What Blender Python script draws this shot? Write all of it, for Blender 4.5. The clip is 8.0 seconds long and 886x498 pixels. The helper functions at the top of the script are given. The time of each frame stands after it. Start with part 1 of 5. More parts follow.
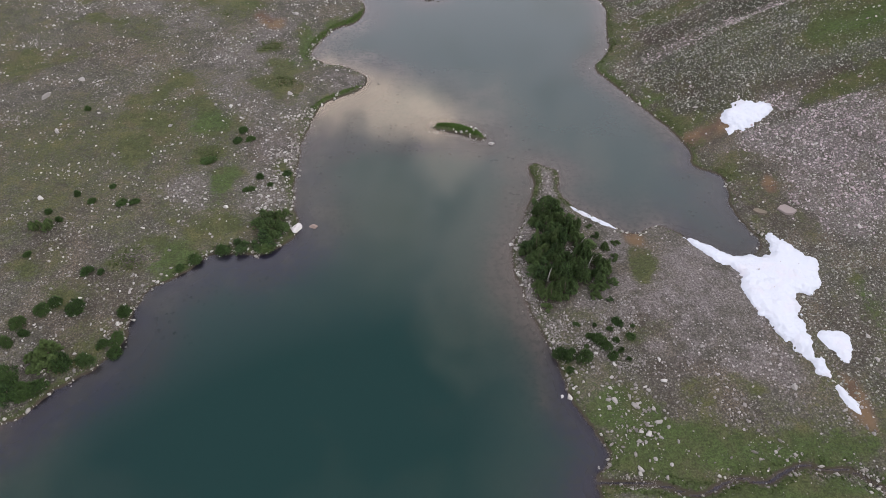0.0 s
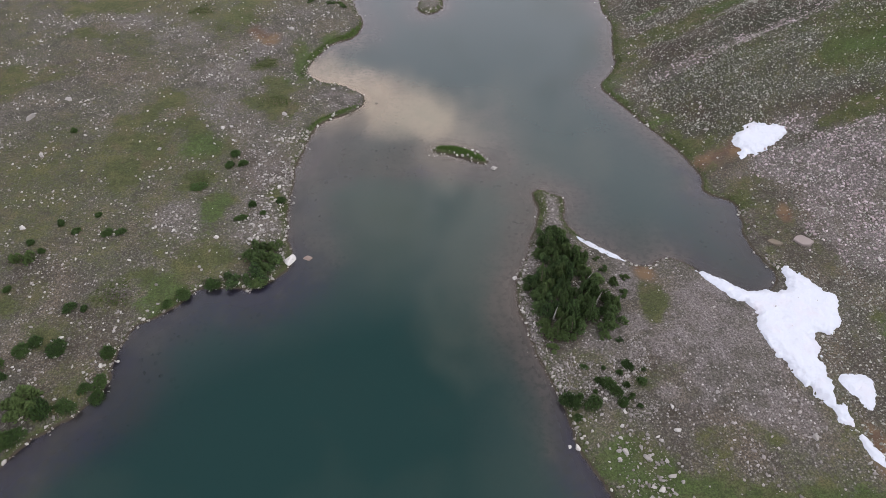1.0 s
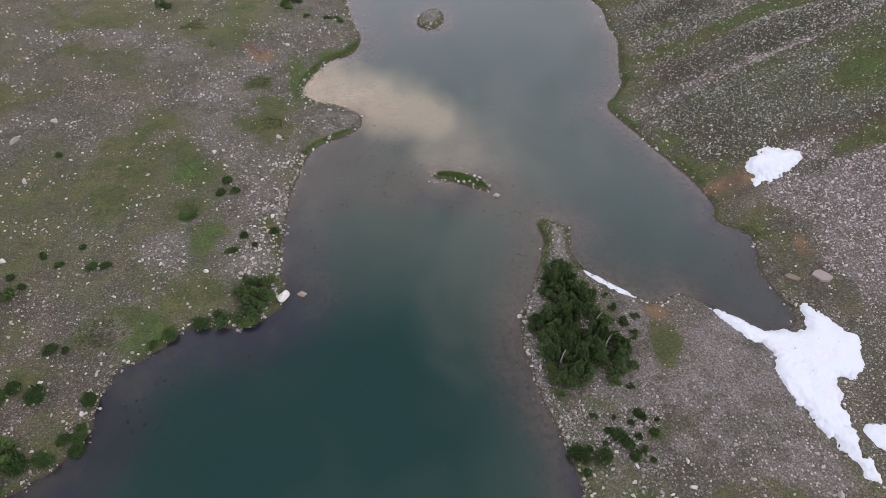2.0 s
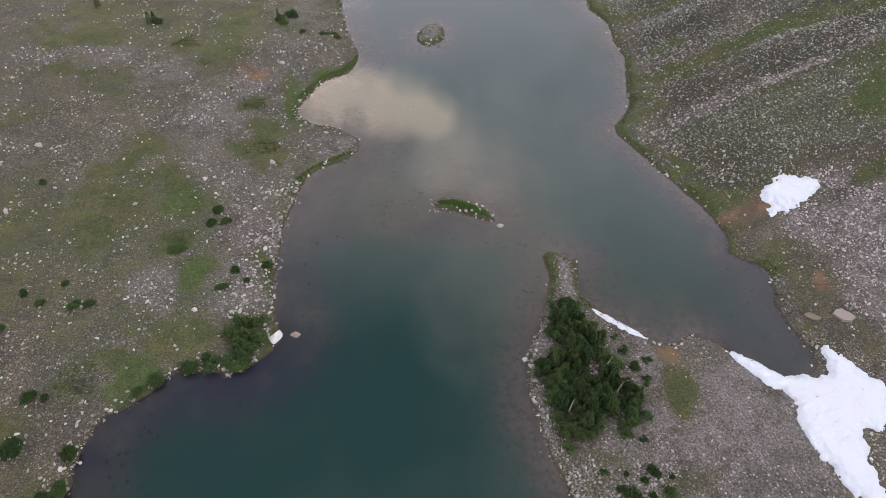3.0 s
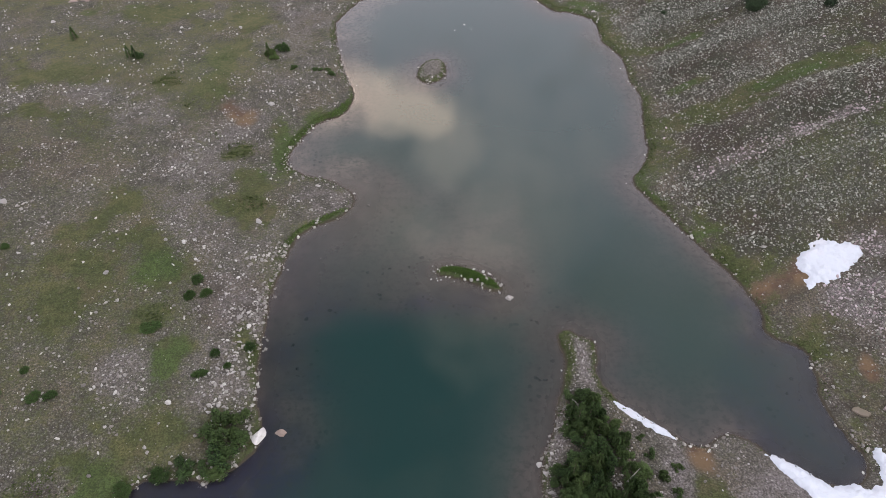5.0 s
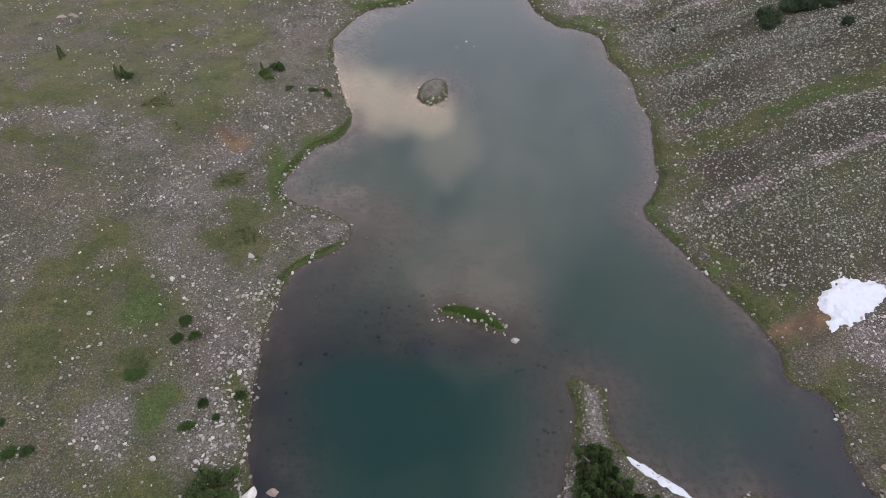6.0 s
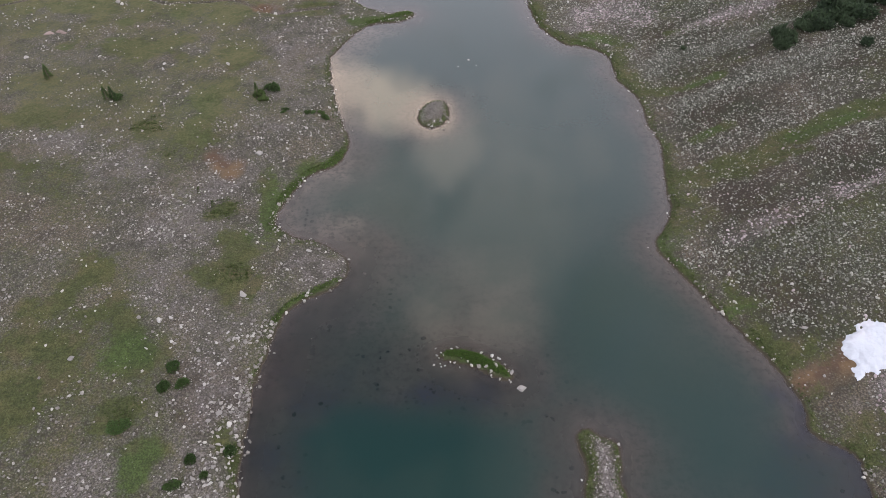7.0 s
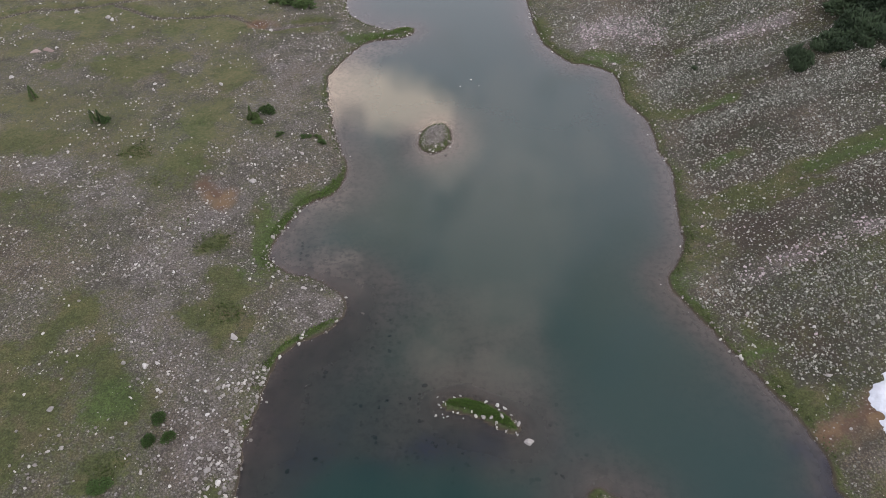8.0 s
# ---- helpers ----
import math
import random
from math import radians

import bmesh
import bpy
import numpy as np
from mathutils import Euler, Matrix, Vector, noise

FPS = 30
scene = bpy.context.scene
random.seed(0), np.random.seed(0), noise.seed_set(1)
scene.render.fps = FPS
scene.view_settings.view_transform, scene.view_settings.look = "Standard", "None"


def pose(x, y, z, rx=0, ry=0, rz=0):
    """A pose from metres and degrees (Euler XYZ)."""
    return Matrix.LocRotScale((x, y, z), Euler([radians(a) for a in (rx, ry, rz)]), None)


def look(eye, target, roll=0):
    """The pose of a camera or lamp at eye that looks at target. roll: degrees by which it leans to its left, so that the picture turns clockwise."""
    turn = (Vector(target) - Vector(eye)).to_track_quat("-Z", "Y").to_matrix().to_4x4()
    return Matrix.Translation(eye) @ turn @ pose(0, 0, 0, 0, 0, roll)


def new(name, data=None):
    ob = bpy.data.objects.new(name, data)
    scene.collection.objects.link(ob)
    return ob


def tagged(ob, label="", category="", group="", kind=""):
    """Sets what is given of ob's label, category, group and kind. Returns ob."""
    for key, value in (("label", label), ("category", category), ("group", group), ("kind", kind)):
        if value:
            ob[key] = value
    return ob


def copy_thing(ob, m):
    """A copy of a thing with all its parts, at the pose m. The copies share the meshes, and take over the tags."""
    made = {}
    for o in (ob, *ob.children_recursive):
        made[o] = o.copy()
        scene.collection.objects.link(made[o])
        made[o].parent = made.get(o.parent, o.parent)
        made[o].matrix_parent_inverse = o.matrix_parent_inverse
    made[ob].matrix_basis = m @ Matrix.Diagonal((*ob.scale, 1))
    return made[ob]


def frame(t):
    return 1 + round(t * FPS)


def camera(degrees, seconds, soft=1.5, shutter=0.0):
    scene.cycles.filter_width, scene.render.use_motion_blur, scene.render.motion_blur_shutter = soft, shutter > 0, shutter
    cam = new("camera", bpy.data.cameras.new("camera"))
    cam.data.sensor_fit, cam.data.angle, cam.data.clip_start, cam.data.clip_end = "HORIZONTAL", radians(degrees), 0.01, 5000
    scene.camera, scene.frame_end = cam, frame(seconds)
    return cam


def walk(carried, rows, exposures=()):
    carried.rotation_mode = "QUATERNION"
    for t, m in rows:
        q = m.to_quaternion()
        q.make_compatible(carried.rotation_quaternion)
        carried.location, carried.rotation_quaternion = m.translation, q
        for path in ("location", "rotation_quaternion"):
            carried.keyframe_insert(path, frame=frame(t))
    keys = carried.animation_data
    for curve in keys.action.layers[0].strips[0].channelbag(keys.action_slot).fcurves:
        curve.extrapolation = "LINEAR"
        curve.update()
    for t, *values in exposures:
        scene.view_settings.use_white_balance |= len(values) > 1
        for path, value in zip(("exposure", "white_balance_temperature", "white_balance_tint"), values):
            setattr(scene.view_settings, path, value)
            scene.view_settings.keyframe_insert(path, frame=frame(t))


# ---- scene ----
# ---- camera: a level, straight flight over the lake ----
cam = camera(65.5, 8.0, soft=0.8)
EYE = 50.0


def flight(t):
    s = t / 8.0
    yaw, pitch = radians(0.445 - 0.166 * s - 0.015 * s * s), radians(-45.944 - 0.439 * s + 0.062 * s * s)
    eye = Vector((-0.396 * s - 1.049 * s ** 2 + 0.248 * s ** 3, 36.649 * s + 4.327 * s ** 2 - 1.795 * s ** 3 - 0.085 * s ** 4, EYE + 0.061 * s - 0.038 * s * s))
    ahead = Vector((-math.sin(yaw) * math.cos(pitch), math.cos(yaw) * math.cos(pitch), math.sin(pitch)))
    return look(eye, eye + ahead, -0.652 + 0.146 * s)


walk(cam, [(n * 0.5, flight(n * 0.5)) for n in range(17)])

# ---- world, sun, exposure ----
world = bpy.data.worlds.new("dusk_sky")
scene.world = world
world.use_nodes = True


def world_nodes():
    nt = world.node_tree
    nt.nodes.clear()
    n, link = nt.nodes.new, nt.links.new

    def op(kind, a, b=None, c=None, clamp=False):
        m = n("ShaderNodeMath")
        m.operation, m.use_clamp = kind, clamp
        for i, v in enumerate((a, b, c)):
            if v is None:
                continue
            if isinstance(v, (int, float)):
                m.inputs[i].default_value = v
            else:
                link(v, m.inputs[i])
        return m.outputs[0]

    def mixed(fac, a, b):
        m = n("ShaderNodeMix")
        m.data_type = "RGBA"
        for s, v in ((m.inputs[0], fac), (m.inputs[6], a), (m.inputs[7], b)):
            if isinstance(v, (int, float)):
                s.default_value = v
            elif isinstance(v, tuple):
                s.default_value = (*v, 1)
            else:
                link(v, s)
        return m.outputs[2]

    geo = n("ShaderNodeTexCoord")
    sep = n("ShaderNodeSeparateXYZ")
    link(geo.outputs["Generated"], sep.inputs[0])
    x, y, z = sep.outputs
    az = op("MULTIPLY", op("ARCTAN2", x, y), 57.2958)
    el = op("MULTIPLY", op("ARCSINE", z), 57.2958)
    sky = n("ShaderNodeTexSky")
    sky.sky_type, sky.sun_disc = "NISHITA", False
    sky.sun_elevation, sky.sun_rotation = radians(SUN_EL), radians(SUN_AZ)
    # cloud deck: greyish lilac near the horizon, blue-grey overhead
    noise_a = n("ShaderNodeTexNoise")
    noise_a.inputs["Scale"].default_value, noise_a.inputs["Detail"].default_value = 4.2, 5
    link(geo.outputs["Generated"], noise_a.inputs["Vector"])
    noise_b = n("ShaderNodeTexNoise")
    noise_b.inputs["Scale"].default_value, noise_b.inputs["Detail"].default_value = 9.0, 6
    link(geo.outputs["Generated"], noise_b.inputs["Vector"])
    noise_c = n("ShaderNodeTexNoise")
    noise_c.inputs["Scale"].default_value, noise_c.inputs["Detail"].default_value = 24.0, 5
    link(geo.outputs["Generated"], noise_c.inputs["Vector"])
    na, nb = noise_a.outputs[0], op("ADD", op("MULTIPLY", noise_b.outputs[0], 0.6), op("MULTIPLY", noise_c.outputs[0], 0.4))
    high = op("POWER", op("DIVIDE", op("SUBTRACT", el, 38.5), 14.5, clamp=True), 1.15)
    high = op("MULTIPLY", high, op("SUBTRACT", 1.0, op("MULTIPLY", op("DIVIDE", op("SUBTRACT", az, 2.0), 22.0, clamp=True), 0.45)))
    deck = mixed(high, (2.80, 2.74, 3.08), (0.47, 0.54, 0.62))
    puffs = op("MULTIPLY", op("SUBTRACT", op("ADD", op("MULTIPLY", na, 0.6), op("MULTIPLY", nb, 0.4)), 0.47, clamp=True), 5.0, clamp=True)
    deck = mixed(op("MULTIPLY", puffs, 0.7), deck, (1.75, 1.62, 1.42))
    # the sunlit cloud ahead, its edges torn by noise
    def bank(a0, e0, ra, re, tilt, gain, rim=1.2, edge=1.5):
        ca, sa = math.cos(radians(tilt)), math.sin(radians(tilt))
        da, de = op("SUBTRACT", az, a0), op("SUBTRACT", el, e0)
        u = op("DIVIDE", op("ADD", op("MULTIPLY", da, ca), op("MULTIPLY", de, sa)), ra)
        v = op("DIVIDE", op("SUBTRACT", op("MULTIPLY", de, ca), op("MULTIPLY", da, sa)), re)
        r = op("SQRT", op("ADD", op("MULTIPLY", u, u), op("MULTIPLY", v, v)))
        r = op("ADD", r, op("ADD", op("MULTIPLY", op("SUBTRACT", nb, 0.5), 2.4), op("MULTIPLY", op("SUBTRACT", na, 0.5), 1.2)))
        return op("MULTIPLY", op("MULTIPLY", op("SUBTRACT", rim, r, clamp=True), edge, clamp=True), gain)
    lit = op("MAXIMUM", bank(-4.6, 34.5, 7.5, 2.7, 13, 1.0), bank(-11.0, 32.9, 7.0, 2.9, 10, 0.95))
    lit = op("MULTIPLY", lit, op("MULTIPLY", op("SUBTRACT", 2.6, op("ADD", az, op("MULTIPLY", op("SUBTRACT", na, 0.5), 6.0))), 0.5, clamp=True))
    lit = op("MAXIMUM", lit, bank(0.2, 38.4, 4.4, 4.0, -20, 0.58, 1.4, 0.8))
    lit = op("MAXIMUM", lit, bank(6.5, 45.5, 8.5, 9.0, 15, 0.45, 1.5, 0.65))
    lit = op("MAXIMUM", lit, bank(-6.5, 43.0, 9.5, 5.5, 10, 0.32, 1.5, 0.65))
    lit = op("MAXIMUM", lit, bank(22.0, 50.0, 16.0, 14.0, 0, 0.13, 1.6, 0.5))
    lit = op("POWER", lit, 1.2, clamp=True)
    deck = mixed(lit, deck, (8.2, 6.8, 5.8))
    back = n("ShaderNodeBackground")
    link(deck, back.inputs[0])
    back.inputs[1].default_value = SKY_GAIN
    clear = n("ShaderNodeBackground")
    link(sky.outputs[0], clear.inputs[0])
    clear.inputs[1].default_value = 0.05
    add = n("ShaderNodeMixShader")
    add.inputs[0].default_value = 0.9
    link(clear.outputs[0], add.inputs[1])
    link(back.outputs[0], add.inputs[2])
    out = n("ShaderNodeOutputWorld")
    link(add.outputs[0], out.inputs[0])


SUN_EL, SUN_AZ, SKY_GAIN = 40.0, 122.0, 0.845
world_nodes()
sun = new("sun", bpy.data.lights.new("sun", "SUN"))
sun.data.energy, sun.data.angle, sun.data.color = 1.3, radians(14), (1.0, 0.97, 0.95)
sun.matrix_world = look((0, 0, 0), (-math.sin(radians(SUN_AZ)) * math.cos(radians(SUN_EL)), -math.cos(radians(SUN_AZ)) * math.cos(radians(SUN_EL)), -math.sin(radians(SUN_EL))))


# ---- materials ----
class Mat:
    """A node material with short ways to make nodes."""

    def __init__(self, name):
        self.mat = bpy.data.materials.new(name)
        self.mat.use_nodes = True
        self.nt = self.mat.node_tree
        self.nt.nodes.clear()
        self.out = self.nt.nodes.new("ShaderNodeOutputMaterial")

    def put(self, socket, v):
        if isinstance(v, (int, float)):
            socket.default_value = v
        elif isinstance(v, tuple):
            socket.default_value = (*v, 1) if len(socket.default_value) == 4 else v
        else:
            self.nt.links.new(v, socket)

    def node(self, kind, **ins):
        nd = self.nt.nodes.new(kind)
        for k, v in ins.items():
            self.put(nd.inputs[k.replace("_", " ")], v)
        return nd

    def math(self, kind, a, b=0.0, c=0.0, clamp=True):
        m = self.nt.nodes.new("ShaderNodeMath")
        m.operation, m.use_clamp = kind, clamp
        for i, v in enumerate((a, b, c)):
            self.put(m.inputs[i], v)
        return m.outputs[0]

    def mix(self, fac, a, b, blend="MIX"):
        m = self.nt.nodes.new("ShaderNodeMix")
        m.data_type, m.blend_type = "RGBA", blend
        self.put(m.inputs[0], fac), self.put(m.inputs[6], a), self.put(m.inputs[7], b)
        return m.outputs[2]

    def noise(self, scale, detail=4.0, rough=0.55, vec=None):
        t = self.node("ShaderNodeTexNoise", Scale=scale, Detail=detail, Roughness=rough)
        self.put(t.inputs["Vector"], vec if vec is not None else self.place())
        return t.outputs[0]

    def voronoi(self, scale, vec=None, feature="F1"):
        t = self.node("ShaderNodeTexVoronoi", Scale=scale)
        t.feature = feature
        self.put(t.inputs["Vector"], vec if vec is not None else self.place())
        return t

    def place(self):
        return self.nt.nodes.new("ShaderNodeNewGeometry").outputs["Position"]

    def step(self, v, lo, hi):
        m = self.nt.nodes.new("ShaderNodeMapRange")
        m.interpolation_type = "SMOOTHSTEP"
        self.put(m.inputs[0], v), self.put(m.inputs[1], lo), self.put(m.inputs[2], hi)
        return m.outputs[0]

    def attr(self, name):
        a = self.nt.nodes.new("ShaderNodeAttribute")
        a.attribute_name = name
        return a.outputs["Fac"]

    def bump(self, height, strength, distance):
        return self.node("ShaderNodeBump", Strength=strength, Distance=distance, Height=height).outputs[0]

    def finish(self, color, rough=0.9, normal=None, spec=0.25):
        b = self.node("ShaderNodeBsdfPrincipled", Base_Color=color, Roughness=rough)
        b.inputs["Specular IOR Level"].default_value = spec
        if normal is not None:
            self.put(b.inputs["Normal"], normal)
        self.nt.links.new(b.outputs[0], self.out.inputs[0])
        return self.mat


def ground_material():
    m = Mat("alpine_ground")
    n = m.nt.nodes.new
    sep = n("ShaderNodeSeparateXYZ")
    m.put(sep.inputs[0], m.place())
    height = sep.outputs[2]
    big, mid, fine, grit = m.noise(0.11, 5), m.noise(0.55, 5, 0.6), m.noise(2.6, 6, 0.65), m.noise(6.5, 4, 0.75)
    # bare gravelly soil
    soil = m.mix(m.step(mid, 0.35, 0.68), (0.068, 0.065, 0.049), (0.160, 0.148, 0.126))
    soil = m.mix(m.step(big, 0.45, 0.7), soil, (0.160, 0.148, 0.122))
    soil = m.mix(m.math("MULTIPLY", m.attr("brown"), 0.8), soil, (0.066, 0.050, 0.036))
    soil = m.mix(m.math("MULTIPLY", m.attr("pale"), m.step(mid, 0.3, 0.6)), soil, (0.236, 0.206, 0.212))
    hue = m.noise(0.17, 6, 0.62)
    soil = m.mix(m.math("MULTIPLY", m.step(hue, 0.47, 0.62), m.math("SUBTRACT", 0.65, m.math("MULTIPLY", m.attr("pale"), 0.5))), soil, (0.226, 0.180, 0.132))
    soil = m.mix(m.math("MULTIPLY", m.step(hue, 0.46, 0.34), 0.6), soil, (0.214, 0.188, 0.172))
    soil = m.mix(m.math("MULTIPLY", m.attr("talus"), m.attr("talus")), soil, m.mix(m.step(hue, 0.42, 0.58), (0.038, 0.050, 0.026), (0.066, 0.049, 0.037)))
    soil = m.mix(m.math("MULTIPLY", m.attr("grey"), 0.75), soil, m.mix(m.step(mid, 0.4, 0.6), (0.070, 0.078, 0.058), (0.116, 0.122, 0.100)))
    # gravel: each pebble a tone of its own
    gravel = m.voronoi(6.5)
    pebble = n("ShaderNodeSeparateColor")
    m.put(pebble.inputs[0], gravel.outputs["Color"])
    gap = m.step(gravel.outputs["Distance"], 0.30, 0.62)
    soil = m.mix(m.math("MULTIPLY", m.math("POWER", pebble.outputs[0], 2.0), m.math("SUBTRACT", 0.50, m.math("ADD", m.math("MULTIPLY", m.attr("talus"), 0.40), m.math("MULTIPLY", m.attr("pale"), 0.15)))), soil, (0.315, 0.300, 0.280))
    soil = m.mix(m.math("MULTIPLY", m.math("POWER", pebble.outputs[1], 1.5), 0.45), soil, (0.050, 0.042, 0.036))
    soil = m.mix(m.math("MULTIPLY", gap, m.math("SUBTRACT", 0.55, m.math("MULTIPLY", m.attr("pale"), 0.3))), soil, (0.036, 0.032, 0.024))
    soil = m.mix(m.step(grit, 0.40, 0.60), m.mix(0.68, soil, (0.028, 0.025, 0.022)), soil)
    soil = m.mix(m.math("MULTIPLY", m.math("MULTIPLY", m.attr("rust"), 0.95), m.step(fine, 0.18, 0.45)), soil, m.mix(m.step(mid, 0.42, 0.58), (0.138, 0.092, 0.054), (0.090, 0.056, 0.038)))
    # small pale stones in it
    cells = m.voronoi(4.2)
    tone = n("ShaderNodeSeparateColor")
    m.put(tone.inputs[0], cells.outputs["Color"])
    stone = m.math("MULTIPLY", m.step(tone.outputs[0], 0.76, 0.80), m.math("SUBTRACT", 1.0, m.step(cells.outputs["Distance"], 0.30, 0.42)))
    stone = m.math("MULTIPLY", stone, m.attr("stony"))
    soil = m.mix(stone, soil, m.mix(tone.outputs[1], (0.22, 0.205, 0.20), (0.46, 0.43, 0.42)))
    # short alpine turf
    turf = m.mix(m.step(fine, 0.3, 0.7), (0.041, 0.051, 0.018), (0.074, 0.084, 0.031))
    turf = m.mix(m.step(mid, 0.45, 0.75), turf, (0.104, 0.100, 0.040))
    turf = m.mix(m.math("MULTIPLY", m.step(m.noise(0.42, 6, 0.68), 0.50, 0.62), 0.65), turf, (0.104, 0.084, 0.050))
    turf = m.mix(m.math("MULTIPLY", m.attr("lush"), m.math("ADD", 0.30, m.math("MULTIPLY", m.step(mid, 0.35, 0.65), 0.40))), turf, m.mix(m.step(fine, 0.35, 0.65), (0.028, 0.062, 0.014), (0.056, 0.106, 0.023)))
    turf = m.mix(m.math("MULTIPLY", m.step(grit, 0.60, 0.38), 0.6), turf, (0.018, 0.024, 0.010))
    turf = m.mix(m.math("MULTIPLY", m.attr("straw"), m.step(mid, 0.28, 0.55)), turf, m.mix(m.step(fine, 0.35, 0.65), (0.070, 0.078, 0.032), (0.112, 0.104, 0.054)))
    cover = m.math("ADD", m.attr("grass"), m.math("ADD", m.math("MULTIPLY", m.math("SUBTRACT", fine, 0.5, clamp=False), 1.3, clamp=False), m.math("MULTIPLY", m.math("SUBTRACT", mid, 0.5, clamp=False), 0.8, clamp=False), clamp=False), clamp=False)
    cover = m.step(cover, 0.14, 0.88)
    col = m.mix(m.math("MULTIPLY", cover, 0.90), soil, turf)
    # wet bank foot, its dark also painted in for the undercut's shade; then the lake bed
    foot = m.math("ADD", height, m.math("MULTIPLY", m.math("SUBTRACT", fine, 0.5, clamp=False), 0.10, clamp=False), clamp=False)
    col = m.mix(m.step(foot, 0.16, 0.03), col, (0.050, 0.042, 0.030))
    bed = m.mix(m.step(mid, 0.3, 0.7), (0.215, 0.160, 0.150), (0.155, 0.120, 0.112))
    bed = m.mix(m.math("MULTIPLY", m.step(m.noise(1.1, 6, 0.7), 0.52, 0.66), 0.55), bed, (0.070, 0.058, 0.056))
    bed = m.mix(m.math("MULTIPLY", m.attr("pale"), m.step(mid, 0.2, 0.6)), bed, (0.36, 0.265, 0.255))
    bed = m.mix(m.math("MULTIPLY", m.attr("brown"), 0.85), bed, (0.062, 0.052, 0.056))
    bed = m.mix(m.step(height, -0.7, -2.2), bed, (0.112, 0.124, 0.108))
    col = m.mix(m.step(foot, 0.03, -0.06), col, bed)
    relief = m.math("ADD", m.math("MULTIPLY", fine, 0.6), m.math("ADD", m.math("MULTIPLY", grit, 0.3), m.math("MULTIPLY", stone, 0.6)), clamp=False)
    relief = m.math("MULTIPLY", relief, m.step(height, -0.1, 0.1), clamp=False)
    return m.finish(col, 0.95, m.bump(relief, 1.0, 0.2), 0.15)


def rock_material(name, dark, light, per="RANDOM_ISLAND"):
    m = Mat(name)
    if per == "object":
        r = m.nt.nodes.new("ShaderNodeObjectInfo").outputs["Random"]
    else:
        r = m.nt.nodes.new("ShaderNodeNewGeometry").outputs["Random Per Island"]
    fine, mid = m.noise(14.0, 5, 0.7), m.noise(2.8, 4)
    col = m.mix(m.math("POWER", r, 2.0), dark, light)
    col = m.mix(m.math("MULTIPLY", m.step(mid, 0.52, 0.72), 0.45), col, (0.24, 0.20, 0.17))
    col = m.mix(m.math("MULTIPLY", m.step(fine, 0.56, 0.75), 0.6), col, (0.12, 0.115, 0.11))
    return m.finish(col, 0.88, m.bump(fine, 0.6, 0.04), 0.25)


def foliage_material(name, deep, bright, tip):
    m = Mat(name)
    r = m.nt.nodes.new("ShaderNodeNewGeometry").outputs["Random Per Island"]
    o = m.nt.nodes.new("ShaderNodeObjectInfo").outputs["Random"]
    col = m.mix(m.math("POWER", r, 1.4), deep, bright)
    col = m.mix(m.math("MULTIPLY", o, 0.45), col, tip)
    return m.finish(col, 0.75, m.bump(m.noise(30.0, 3), 0.5, 0.03), 0.2)


def bark_material(name, dark, light):
    m = Mat(name)
    s = m.noise(9.0, 5, 0.7)
    return m.finish(m.mix(m.step(s, 0.35, 0.65), dark, light), 0.9, m.bump(s, 0.6, 0.03), 0.15)


def snow_material():
    m = Mat("old_snow")
    big, fine, cup = m.noise(0.5, 4), m.noise(6.0, 5, 0.65), m.noise(1.7, 4, 0.5)
    col = m.mix(m.step(big, 0.5, 0.75), (0.53, 0.555, 0.62), (0.54, 0.53, 0.585))
    col = m.mix(m.math("MULTIPLY", m.step(fine, 0.62, 0.74), 0.30), col, (0.42, 0.40, 0.41))
    relief = m.math("ADD", m.math("MULTIPLY", cup, 0.8), m.math("MULTIPLY", fine, 0.2), clamp=False)
    return m.finish(col, 0.7, m.bump(relief, 0.8, 0.35), 0.2)


